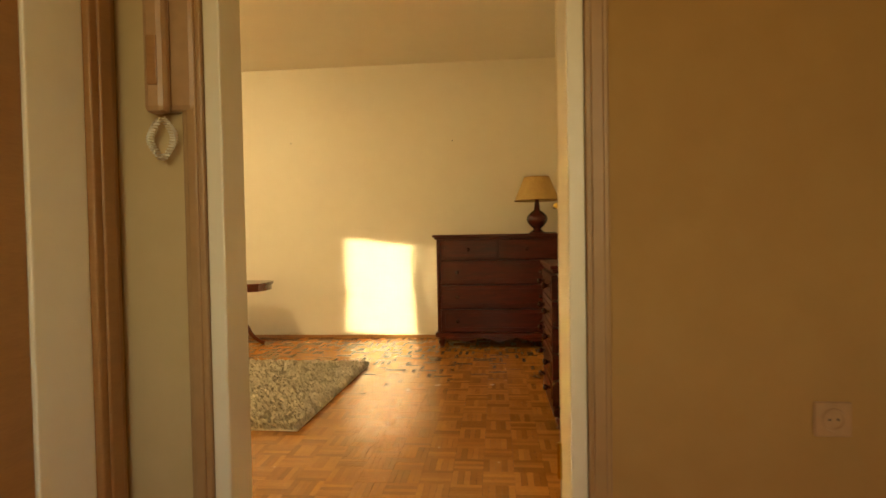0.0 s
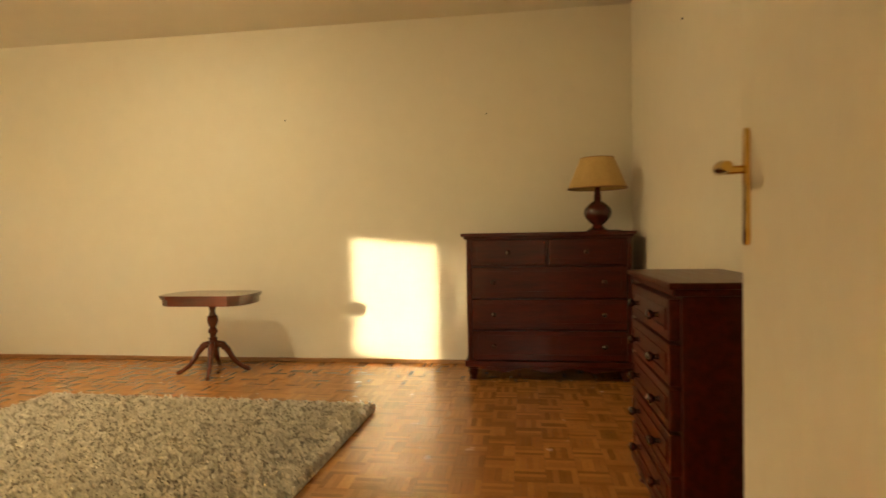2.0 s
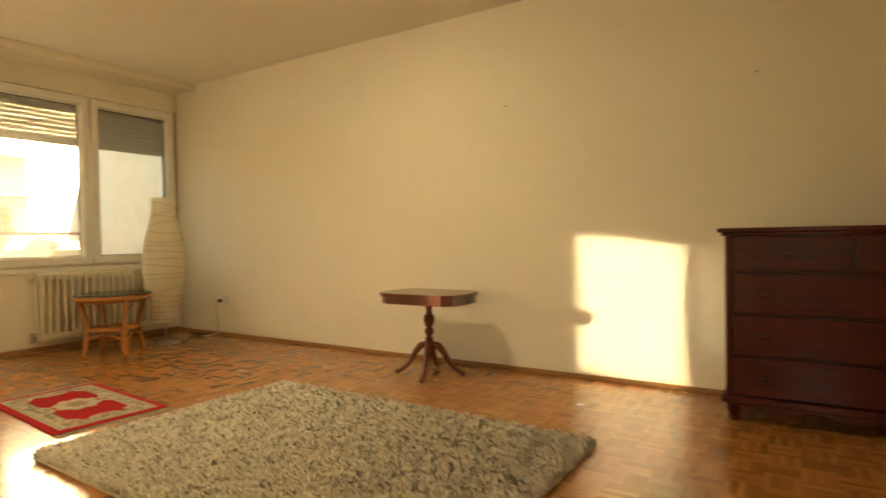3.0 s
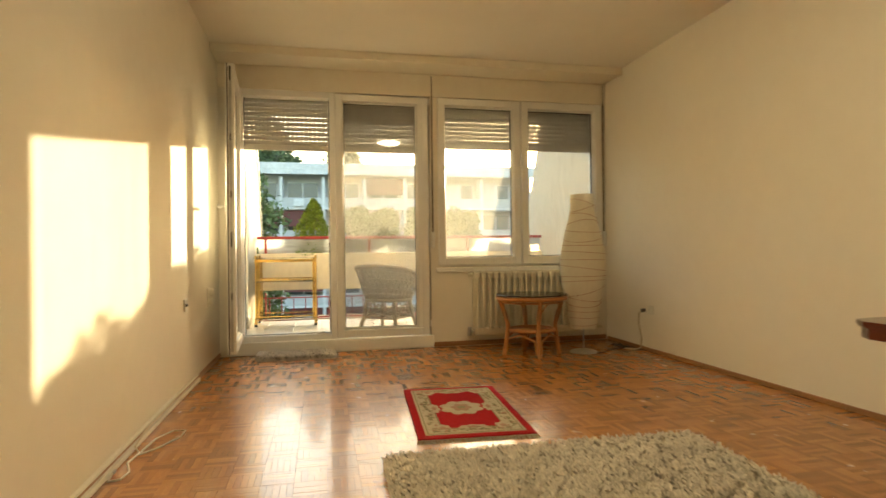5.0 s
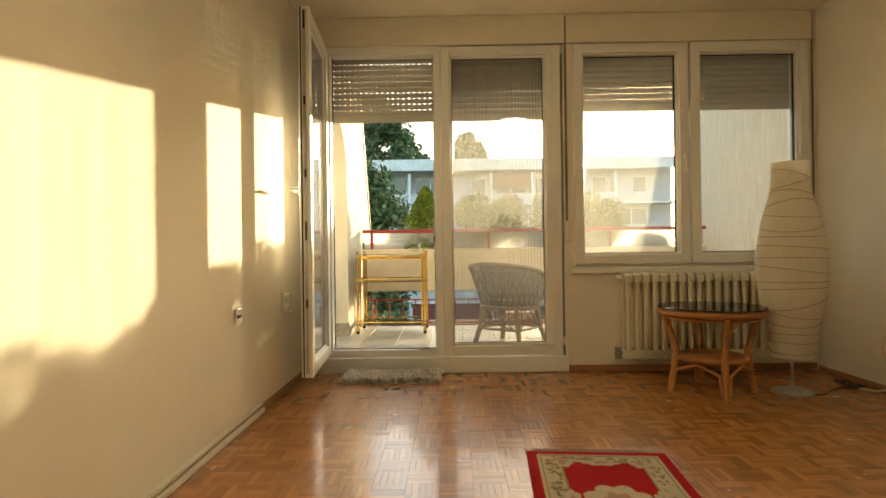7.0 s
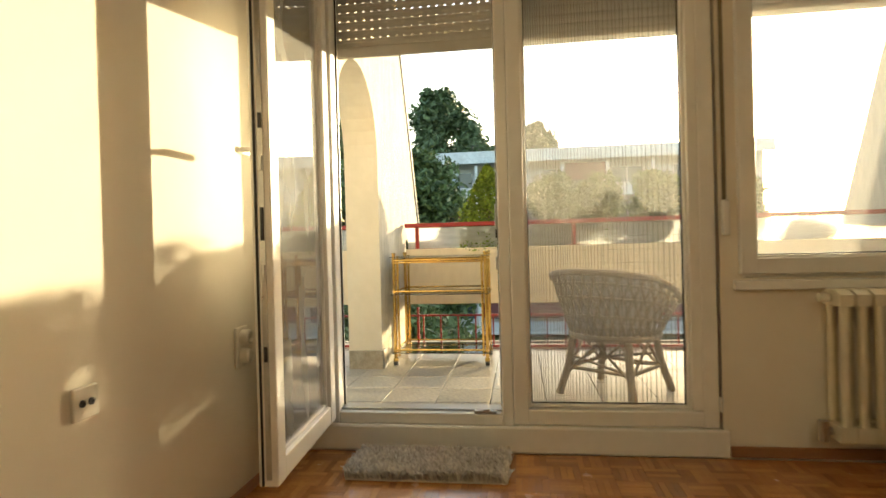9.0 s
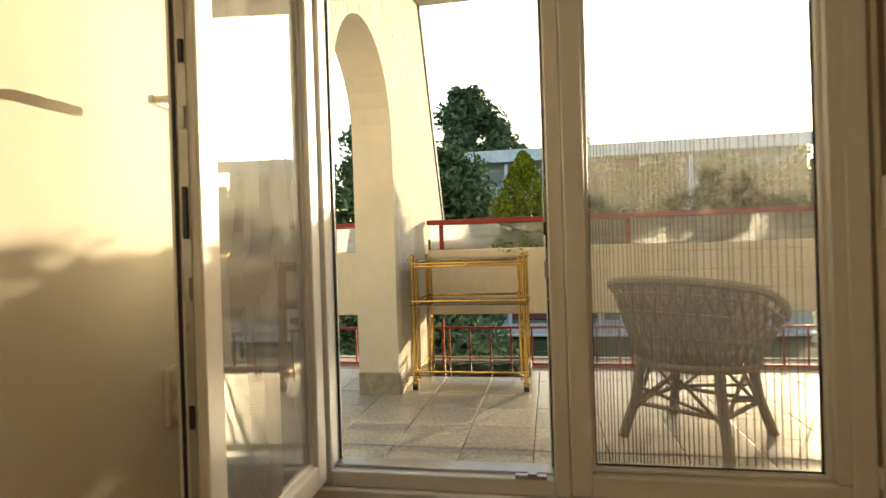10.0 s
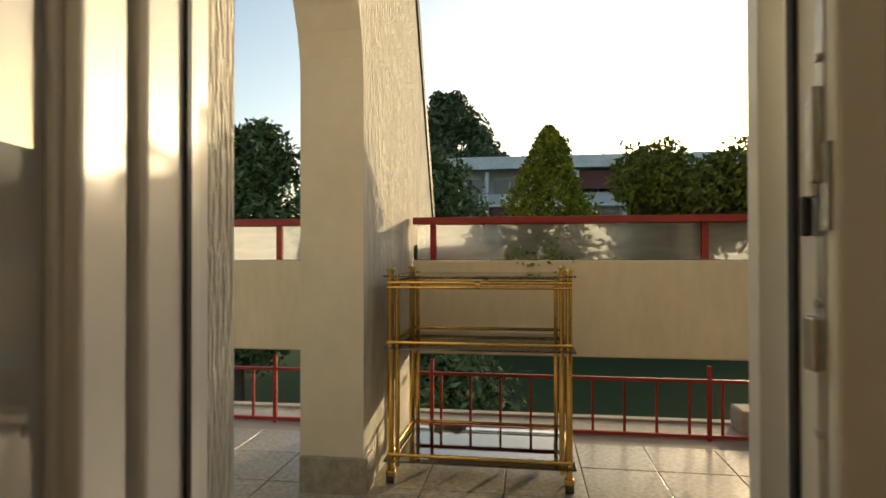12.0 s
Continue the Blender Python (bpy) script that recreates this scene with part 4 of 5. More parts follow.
for k in range(190):
    u = rng.uniform(0, 1)
    side = k % 4
    if side < 2:
        qx, qy = (u * 2 - 1) * (bx - 0.04), (by - 0.05 + rng.uniform(-0.025, 0.02)) * (1 if side else -1)
    else:
        qx, qy = (bx - 0.06 + rng.uniform(-0.03, 0.025)) * (1 if side == 2 else -1), (u * 2 - 1) * (by - 0.04)
    rot = rng.uniform(0, 3.14)
    q = rng.uniform(0.006, 0.016)
    flat([(qx + q * math.cos(a) * math.cos(rot) - 0.45 * q * math.sin(a) * math.sin(rot), qy + q * math.cos(a) * math.sin(rot) + 0.45 * q * math.sin(a) * math.cos(rot)) for a in (i * math.pi / 5 for i in range(10))], 0.0148 + 0.0001 * (k % 5), OLIVE if k % 3 else ROSE, "leaf_motif", rug)
for sgn in (-1, 1):
    bm = bmesh.new()
    for k in range(240):
        y = -RD / 2 + RD * (k + rng.random()) / 240
        dy = rng.uniform(-0.012, 0.012)
        x0, x1 = sgn * RW / 2, sgn * (RW / 2 + rng.uniform(0.040, 0.062))
        v = [bm.verts.new(p_) for p_ in ((x0, y - 0.0015, 0.004), (x0, y + 0.0015, 0.004), (x1, y + dy + 0.001, 0.002), (x1, y + dy - 0.001, 0.002), ((x0 + x1) / 2, y + dy / 2, 0.009))]
        for tri in ((0, 1, 4), (1, 2, 4), (2, 3, 4), (3, 0, 4)):
            bm.faces.new([v[j] for j in tri])
    part("fringe", bm, CREAM, rug)

# ---- hall: intercom handset, neighbouring door casing ----
ph = thing("intercom_phone", (-0.412, 1.10, 1.38), "tan wall intercom handset with coiled cord", "intercom")
part("body", boxes((-0.055, 0.055, -0.035, -0.0005, -0.10, 0.16), bevel=0.012), PHONE, ph)
hs = part("handset", boxes((-0.045, 0.005, -0.075, -0.036, -0.11, 0.16), bevel=0.014), PHONE, ph)
part("grip", boxes((-0.032, -0.008, -0.078, -0.074, -0.05, 0.06), bevel=0.003), SKIRT, hs)
part("coiled_cord", tube([(-0.01 + 0.022 * math.sin(i / 60 * math.pi) * 1.3 - 0.01 + 0.008 * math.cos(i * 1.6), -0.045 + 0.008 * math.sin(i * 1.6), -0.115 - 0.0016 * i + (0.0032 * (i - 60) if i > 60 else 0)) for i in range(120)], 0.0022, 5), PLASTIC, ph)
part("wire", tube([(0.03, -0.012, 0.30), (0.045, -0.008, 0.05), (0.045, -0.008, -0.10), (0.02, -0.012, -0.11)], 0.003, 6), PLASTIC, ph)
cas = tagged(new("door_frame_3"), "cream casing of a neighbouring hall door", "door frame", kind="structure")
part("casing", boxes((-0.569, -0.54, 0.975, 1.055, 0, 2.1), (-0.54, -0.532, 0.995, 1.035, 0, 2.1), bevel=0.004), SKIRT, cas, "brown wooden casing")
part("jamb", boxes((-0.569, -0.555, 0.82, 0.974, 0, 2.1), bevel=0.003), LACQUER, cas)
part("leaf", boxes((-0.569, -0.562, 0.1, 0.818, 0.01, 2.08), bevel=0.002), SKIRT, cas)

# ---- balcony ----
ZB, XP = 0.06, -7.85
structure("balcony_slab", boxes((-8.13, XO - 0.001, -1.6, 6.2, -0.25, ZB - 0.022), bevel=0.01), GROUT, "concrete balcony slab", "slab")
structure("balcony_ledge", boxes((-8.12, XP - 0.03, -1.6, 6.2, ZB - 0.022, ZB - 0.004), (-8.125, -8.07, -1.6, 6.2, ZB - 0.004, ZB + 0.008), bevel=0.003), CONCRETE, "rough concrete gutter ledge", "ledge")
structure("planter_shelf", boxes((-8.32, XP - 0.025, 1.62, 5.41, 0.57, 0.60), bevel=0.005), CONCRETE, "concrete planter shelf behind the parapet", "shelf")
tagged(link(boxes((-8.06, -7.90, 3.20, 3.52, ZB - 0.004, ZB + 0.11), bevel=0.012), "concrete_block", CONCRETE), "rough concrete block on the ledge", "block")
def divider(name, y0, y1, label, arch):
    side = [(XO, ZB - 0.02), (-6.08, ZB - 0.02)] if arch else [(XO, ZB - 0.02)]
    if arch:
        side += [(-6.08, 1.55)] + [(-6.54 - 0.46 * math.cos(radians(a)) * -1, 1.55 + 0.46 * math.sin(radians(a)) * 1.15) for a in range(10, 180, 10)] + [(-7.0, 1.55), (-7.0, ZB - 0.02)]
    side += [(-7.93, ZB - 0.02), (-7.93, 0.97), (-8.58, 1.02), (-7.98, 2.30), (-7.40, 3.5), (XO, 3.5)]
    ob = structure(name, prism(side, "y", y0, y1), STUCCO, label, "wall")
    part("flashing", tube([(-8.60, y1 - 0.005, 1.02), (-8.00, y1 - 0.005, 2.30), (-7.42, y1 - 0.005, 3.5)], 0.022, 6), FLASHING, ob)
    if arch:
        ob.data.materials.append(PLASTER)
        for face in ob.data.polygons:
            if abs(face.normal.y) < 0.5 and -7.01 < face.center.x < -6.07 and face.center.z < 2.2:
                face.material_index = 1
        part("plinth", boxes((-7.10, -6.985, y0 + 0.001, y1 + 0.012, ZB - 0.01, ZB + 0.13), bevel=0.004), TERRAZZO_PLINTH, ob)
    return ob
divider("wall_divider", 1.36, 1.60, "scraped white stucco divider with an arched opening", True)
divider("wall_divider_2", 5.42, 5.62, "white stucco divider with a sloping edge", False)
structure("canopy_beam", boxes((-7.84, -7.68, 1.602, 5.418, 2.67, 2.86), bevel=0.01), PLASTER, "plastered beam spanning the balcony dividers", "beam")
structure("parapet", boxes((XP - 0.02, XP + 0.05, 1.62, 5.41, 0.43, 0.895), (XP - 0.02, XP + 0.05, -1.5, 1.35, 0.43, 0.895), bevel=0.008), PANEL, "cream plastered parapet panel with rust stains", "parapet")
tagged(link(lathe([(0.0, 0), (0.02, 0.004), (0.07, 0.006), (0.075, 0.002)], 12, (0, 0, 0)), "rust_patch", TERRACOTTA), "flaking rusty patch on the parapet top", "rust patch").matrix_world = Matrix.Translation((XP + 0.02, 3.02, 0.896)) @ Matrix.Diagonal((0.35, 1.0, 1.0, 1))

def railing(name, y0, y1, posts):
    rl = thing(name, (XP, (y0 + y1) / 2, ZB), "red painted steel balcony railing with glass strip", "railing", "balcony railings")
    o = (y0 + y1) / 2
    part("top_rail", boxes((-0.02, 0.045, y0 - o, y1 - o, 1.015, 1.05), bevel=0.004), REDPAINT, rl)
    part("lower_rail", boxes((0.055, 0.072, y0 - o, y1 - o, 0.268, 0.283)), REDPAINT, rl)
    part("bottom_rail", boxes((0.055, 0.072, y0 - o, y1 - o, 0.012, 0.028)), REDPAINT, rl)
    for y in posts:
        part("post", boxes((-0.01, 0.02, y - o - 0.015, y - o + 0.015, 0.836, 1.0145)), REDPAINT, rl)
        part("lower_post", boxes((0.0545, 0.0725, y - o - 0.009, y - o + 0.009, 0.0, 0.345)), REDPAINT, rl)
    n = int((y1 - y0) / 0.142)
    for k in range(1, n):
        y = y0 + (y1 - y0) * k / n
        if min(abs(y - q) for q in posts) > 0.03:
            part("baluster", boxes((0.058, 0.069, y - o - 0.006, y - o + 0.006, 0.0285, 0.2675)), REDPAINT, rl)
    for a, b in zip([y0] + posts, posts + [y1]):
        if b - a > 0.05:
            g = part("glass_strip", boxes((-0.005, 0.001, a - o + 0.016, b - o - 0.016, 0.838, 1.012)), RAILGLASS, rl)
    return rl
railing("balcony_railing", 1.62, 5.41, [1.72, 3.02, 4.35])
railing("balcony_railing", -1.5, 1.35, [-0.6, 0.9])

# ---- trolley ----
tr = thing("serving_trolley", (-7.31, 2.005, ZB), "brass serving trolley with glass shelves on castors", "trolley", turn=0)
TX, TY = 0.205, 0.33
for sx in (-1, 1):
    for sy in (-1, 1):
        lg = part("leg", tube([(sx * TX, sy * TY, 0.055), (sx * TX, sy * TY, 0.80)], 0.0125, 14), BRASS, tr, "", True)
        part("leg_rod", tube([(sx * TX, sy * (TY - 0.026), 0.07), (sx * TX, sy * (TY - 0.026), 0.79)], 0.009, 12), BRASS, lg, "", True)
        part("cap", lathe([(0.016, 0.80), (0.017, 0.806), (0.012, 0.814), (0.0, 0.815)], 14, (sx * TX, sy * TY, 0)), BRASS, lg, "", True)
        w = part("castor", boxes((sx * TX - 0.022, sx * TX + 0.016, sy * TY - 0.018, sy * TY + 0.018, 0.028, 0.056), bevel=0.008), BRASS, lg, "brass hooded castor")
        part("wheel", tube([(sx * TX - 0.004, sy * TY - 0.015, 0.022), (sx * TX - 0.004, sy * TY + 0.015, 0.022)], 0.022, 16), FLASHING, w)
for z, zs in ((0.760, 0.783), (0.535, 0.512), (0.115, 0.092)):
    part("glass_shelf", boxes((-TX - 0.025, TX + 0.025, -TY - 0.025, TY + 0.025, zs - 0.003, zs + 0.003), bevel=0.002), SHELFGLASS, tr, "clear glass shelf with green edge")
    for sx in (-1, 1):
        part("bar", tube([(sx * (TX + 0.014), -TY - 0.01, z), (sx * (TX + 0.014), TY + 0.01, z)], 0.0075, 10), BRASS, tr, "", True)
        if z > 0.7:
            part("bar", tube([(sx * (TX + 0.014), -TY - 0.01, z - 0.018), (sx * (TX + 0.014), TY + 0.01, z - 0.018)], 0.006, 10), BRASS, tr, "", True)
            part("collar", tube([(sx * (TX + 0.014), -0.01, z - 0.009), (sx * (TX + 0.014), 0.01, z - 0.009)], 0.015, 10), BRASS, tr, "", True)
    for sy in (-1, 1):
        part("bar", tube([(-TX, sy * TY, z), (TX, sy * TY, z)], 0.0065, 10), BRASS, tr, "", True)

# ---- rattan armchair, its back to the room ----
ch = thing("rattan_armchair", (-6.42, 3.10, ZB), "weathered rattan tub armchair with a pale cushion", "chair", turn=142)
def shell_point(a, v):
    """a: angle round the tub, 0 at the back's middle; v: 0 at the seat, 1 at the rim."""
    rim = 0.70 - 0.15 * (1 - math.cos(a)) / 2 - 0.08 * max(0, abs(a) - 1.2)
    rx, ry = 0.23 + 0.10 * v, 0.245 + 0.105 * v
    z = 0.34 + (rim - 0.34) * v
    return Vector((-math.cos(a) * rx * 1.0, math.sin(a) * ry, z))
AM = 2.1
rimpts = [shell_point(-AM + 2 * AM * i / 30, 1.0) for i in range(31)]
part("rim", tube(rimpts, 0.019, 8), GREYRATTAN, ch, "", True)
part("seat_hoop", tube([(0.235 * math.cos(i * math.pi / 16), 0.245 * math.sin(i * math.pi / 16), 0.335) for i in range(32)], 0.017, 8, closed=True), GREYRATTAN, ch, "", True)
for i in range(23):
    a = -AM + 2 * AM * (i + 0.5) / 23
    for s in (-1, 1):
        pts = [shell_point(max(-AM, min(AM, a + s * 0.42 * v)), v) for v in (0, 0.25, 0.5, 0.75, 1.0)]
        part("stake", tube(pts, 0.0062, 5), GREYRATTAN, ch)
for v in (0.33, 0.62, 0.84):
    part("weaver", tube([shell_point(-AM + 2 * AM * i / 24, v) for i in range(25)], 0.007, 5), GREYRATTAN, ch)
bm = bmesh.new()
lathe([(0.0, 0.345), (0.19, 0.345), (0.225, 0.365), (0.23, 0.395), (0.21, 0.42), (0.12, 0.432), (0.0, 0.434)], 28, (0.0, 0, 0), bm)
part("cushion", bm, CUSHION, ch, "pale seat cushion", True)
bm = bmesh.new()
grid = [[bm.verts.new(Vector((shell_point(a_, v_).x * 0.86, shell_point(a_, v_).y * 0.86, shell_point(a_, v_).z + 0.01))) for v_ in (0.05, 0.4, 0.7, 0.95)] for a_ in [-1.9 + 3.8 * i / 20 for i in range(21)]]
for i in range(20):
    for j in range(3):
        bm.faces.new((grid[i][j], grid[i + 1][j], grid[i + 1][j + 1], grid[i][j + 1]))
bmesh.ops.solidify(bm, geom=bm.faces[:], thickness=0.03)
part("back_cushion", bm, CUSHION, ch, "pale back cushion", True)
for a in (45, 135, 225, 315):
    ca, sa = math.cos(radians(a)), math.sin(radians(a))
    part("leg", tube([(ca * 0.225, sa * 0.235, 0.335), (ca * 0.26, sa * 0.265, 0.16), (ca * 0.32, sa * 0.32, 0.0)], 0.022, 8), GREYRATTAN, ch, "", True)
    b = radians(a + 90)
    part("stretcher", tube([(ca * 0.262, sa * 0.267, 0.15), (math.cos(b) * 0.262, math.sin(b) * 0.267, 0.15)], 0.011, 6), GREYRATTAN, ch)
    m_ = radians(a + 45)
    part("curl_brace", tube([(ca * 0.27, sa * 0.27, 0.12), (math.cos(m_) * 0.195, math.sin(m_) * 0.2, 0.30), (math.cos(b) * 0.27, math.sin(b) * 0.27, 0.12)], 0.009, 6), GREYRATTAN, ch)
    part("cross_brace", tube([(ca * 0.25, sa * 0.255, 0.22), (math.cos(b) * 0.262, math.sin(b) * 0.267, 0.15)], 0.008, 6), GREYRATTAN, ch)

# ---- plants on the ledge ----
def leaf_cloud(points, size, mat, name, parent, seed, flatness=0.5):
    """Small bent leaves at the given places, as one part."""
    r_ = random.Random(seed)
    verts, faces = [], []
    for p_, q in points:
        nrm = Vector((r_.gauss(0, 1), r_.gauss(0, 1), r_.gauss(0.4, 1))).normalized()
        u = nrm.orthogonal().normalized()
        u.rotate(Matrix.Rotation(r_.uniform(0, 6.28), 3, nrm))
        w = nrm.cross(u)
        s_ = size * q * r_.uniform(0.6, 1.4)
        i = len(verts)
        verts += [p_ - u * s_, p_ + w * s_ * 0.5 + nrm * s_ * 0.15, p_ + u * s_ * 1.1, p_ - w * s_ * 0.5 + nrm * s_ * 0.15]
        faces += [(i, i + 1, i + 2), (i, i + 2, i + 3)]
    me = bpy.data.meshes.new(name)
    me.from_pydata([tuple(v) for v in verts], [], faces)
    me.materials.append(mat)
    ob = new(name, me)
    ob.parent = parent
    return ob


def pot(parent, r_=0.15, h=0.24):
    part("pot", lathe([(r_ * 0.7, 0), (r_ * 0.95, h * 0.85), (r_ * 1.06, h * 0.86), (r_ * 1.06, h), (r_ * 0.92, h), (r_ * 0.88, h * 0.9)], 20), TERRACOTTA, parent, "", True)


def conifer(at, h, r_, seed):
    e = thing("potted_conifer", at, "bright green cone-shaped conifer in a terracotta pot", "potted plant")
    pot(e, 0.13, 0.24)
    rg = random.Random(seed)
    part("trunk", tube([(0, 0, 0.2), (0.005, 0, h * 0.9)], [0.018, 0.005], 6), BARK, e)
    pts = []
    for k in range(9000):
        f_ = rg.random() ** 1.4
        z = 0.22 + (h - 0.22) * f_
        rr = r_ * (1 - f_) ** 0.75 * (0.86 + 0.25 * noise.noise((z * 6, k % 17, seed))) + 0.012
        a = rg.uniform(0, 6.283)
        rr *= 1 + 0.18 * math.sin(a * 3 + z * 9) + 0.12 * math.sin(a * 7 + z * 21)
        q = rr * rg.uniform(0.65, 1.0)
        pts.append((Vector((q * math.cos(a), q * math.sin(a), z + 0.05 * (q / r_))), 1))
    leaf_cloud(pts, 0.016, THUJA, "crown", e, seed)


def bush(at, z0, h, r_, seed, n=11000):
    e = thing("potted_bush", at, "dense dark green evergreen bush in a terracotta pot", "potted plant", "bushes on the ledge")
    pot(e, 0.13, 0.24)
    rg = random.Random(seed)
    part("trunk", tube([(0, 0, 0.2), (0.01, 0.01, h * 0.7)], [0.02, 0.008], 6), BARK, e)
    lumps = [(Vector((rg.uniform(-0.5, 0.5) * r_, rg.uniform(-0.62, 0.62) * r_, rg.uniform(z0 + 0.12, h - 0.10))), rg.uniform(0.30, 0.5) * r_) for _ in range(22)]
    pts = []
    for k in range(n):
        c_, q = lumps[k % len(lumps)]
        v = Vector((rg.gauss(0, 1), rg.gauss(0, 1), rg.gauss(0, 1))).normalized() * q * rg.uniform(0.6, 1.08)
        pts.append((c_ + v, 1))
    leaf_cloud(pts, 0.018, BOXLEAF, "crown", e, seed)


ZL = 0.60
conifer((-8.15, 2.31, ZL), 1.02, 0.36, 2)
bush((-8.15, 3.05, ZL), 0.20, 0.90, 0.40, 3, 16000)
bush((-8.15, 3.76, ZL), 0.20, 0.93, 0.27, 4)
bush((-8.15, 4.32, ZL), 0.20, 0.87, 0.33, 6)
bush((-8.15, 4.95, ZL), 0.15, 0.52, 0.20, 7, 4000)
tp = thing("empty_pot", (-8.10, 1.85, ZL), "weathered terracotta pot behind the glass strip", "pot")
part("pot", lathe([(0.085, 0), (0.115, 0.32), (0.13, 0.33), (0.13, 0.385), (0.11, 0.385), (0.10, 0.34)], 20), TERRACOTTA, tp, "", True)

# ---- outside: ground, building, trees ----
ZG = -7.0
structure("ground", boxes((-900, 600, -800, 800, ZG - 1, ZG)), GRASS, "dry green lawn between the blocks", "ground")
structure("road", boxes((-22, -17, -300, 300, ZG + 0.004, ZG + 0.02)), ASPHALT, "narrow asphalt service road", "road")
structure("house_below", boxes((-5.87, 1.6, -1.6, 6.2, ZG, -0.26)), PLASTER, "plastered wall of the own building", "building")
structure("roof_slab", boxes((XO, 1.6, -1.6, 6.2, CEILING + 0.21, 3.3)), CONCRETE, "roof slab above the flat", "roof")

XB, BY0, BY1, BZ = -51.0, -4.5, 22.5, 8.75
bl = thing("apartment_building", (XB, BY0, ZG), "long grey panel apartment block with loggias", "building")
H = BZ - ZG
part("wall", boxes((-9, -1.6, 0, BY1 - BY0, 0, H - 0.5)), FARWALL, bl)
part("roof", boxes((-9.2, 0.25, -0.2, BY1 - BY0 + 0.2, H - 0.55, H), bevel=0.03), FARSLAB, bl)
part("roof_edge", boxes((0.2, 0.32, -0.2, BY1 - BY0 + 0.2, H - 1.0, H - 0.56)), FARSLAB, bl)
rng = random.Random(9)
storey = 2.85
bay = 3.6
nb = int((BY1 - BY0) / bay)
shared = {}
def unit(kind, rows, mat, at, name):
    if kind not in shared:
        ob = link(boxes(*rows), name, mat)
        shared[kind] = ob.data
    else:
        ob = new(name, shared[kind])
    ob.parent, ob.location = bl, at
    return ob
for s in range(5):
    z = H - 1.0 - storey * (s + 1)
    part("floor_slab", boxes((-1.6, 0.05, 0, BY1 - BY0, z - 0.18, z)), FARSLAB, bl)
    for k in range(nb):
        y = k * bay
        unit("fin", ((-1.6, 0.02, -0.12, 0.12, 0, storey - 0.18),), FARSLAB, (0, y, z), "fin_wall")
        rng.random()
        unit("para", ((-0.10, 0.0, 0.12, bay - 0.12, 0, 0.85),), FARSLAB if (s + k) % 2 else FARWALL, (0, y, z), "balcony_parapet")
        unit("win", ((-1.62, -1.56, 0.5, bay - 0.5, 0.9, 2.3),), FARGLASS, (0, y, z), "window")
        unit("winbar", ((-1.565, -1.53, 1.75, 1.85, 0.9, 2.3), (-1.565, -1.53, 0.45, bay - 0.45, 0.85, 0.92), (-1.565, -1.53, 0.45, bay - 0.45, 2.28, 2.35)), FARSLAB, (0, y, z), "window_frame")
        q = rng.random()
        if q < 0.2:
            unit("blind", ((-0.3, -0.26, 0.15, bay - 0.15, 1.2, 2.62),), FARRED, (0, y, z), "awning")
        elif q < 0.55:
            unit("pale", ((-1.5, -1.46, 0.4, bay * 0.55, 0.9, 2.35),), BLUEBLIND, (0, y, z), "blind")
        if q > 0.75:
            unit("ac", ((0.0, 0.3, bay * 0.3, bay * 0.3 + 0.85, -0.3, 0.3),), FARSLAB, (0, y, z + 0.4), "air_conditioner")
wing = thing("apartment_building", (-52.5, 32.5, ZG), "grey panel apartment block, its shaded long side seen", "building")
part("wall", boxes((0, 34.0, 0, 11.0, 0, H - 0.45)), FARWALL, wing)
part("roof", boxes((-0.2, 34.2, -0.25, 11.2, H - 0.45, H), bevel=0.03), FARSLAB, wing)
pane_me, rail_me = None, None
for s in range(5):
    for k in range(9):
        at = (0.5 + 3.7 * k, 0, H - 1.0 - storey * (s + 1))
        if pane_me is None:
            w_ = part("window", boxes((0.3, 2.6, -0.05, 0.02, 0.9, 2.3)), FARGLASS, wing)
            b_ = part("balcony_parapet", boxes((0.0, 3.2, -1.0, -0.9, 0, 0.9), (0.0, 3.2, -0.9, 0.0, -0.15, 0.02)), FARSLAB, wing)
            pane_me, rail_me = w_.data, b_.data
        else:
            w_, b_ = new("window", pane_me), new("balcony_parapet", rail_me)
            w_.parent = b_.parent = wing
        w_.location = b_.location = at
for k in range(7):
    y = 2 + k * 3.6 + rng.uniform(-1, 1)
    hh = rng.uniform(1.0, 3.0)
    an = thing("roof_aerial", (XB - rng.uniform(1, 5), BY0 + y, BZ), "thin metal aerial on the flat roof", "aerial", "roof aerials")
    part("mast", tube([(0, 0, 0), (0.05, 0.05, hh)], 0.03, 5), FLASHING, an)
    part("yagi", tube([(0, -0.5, hh * 0.95), (0, 0.6, hh * 0.97)], 0.025, 5), FLASHING, an)
dish = thing("satellite_dish", (XB - 1.0, 9.9, BZ), "grey satellite dish on the flat roof", "satellite dish")
bm = lathe([(0.02, 0), (0.25, 0.04), (0.5, 0.16), (0.48, 0.17), (0.24, 0.06), (0.0, 0.03)], 18)
bmesh.ops.transform(bm, matrix=Matrix.Translation((0, 0, 1.0)) @ Matrix.Rotation(radians(60), 4, "X"), verts=bm.verts)
part("reflector", bm, FARWALL, dish, "", True)
part("mast", tube([(0, 0, 0), (0, 0, 1.05)], 0.04, 6), FLASHING, dish)


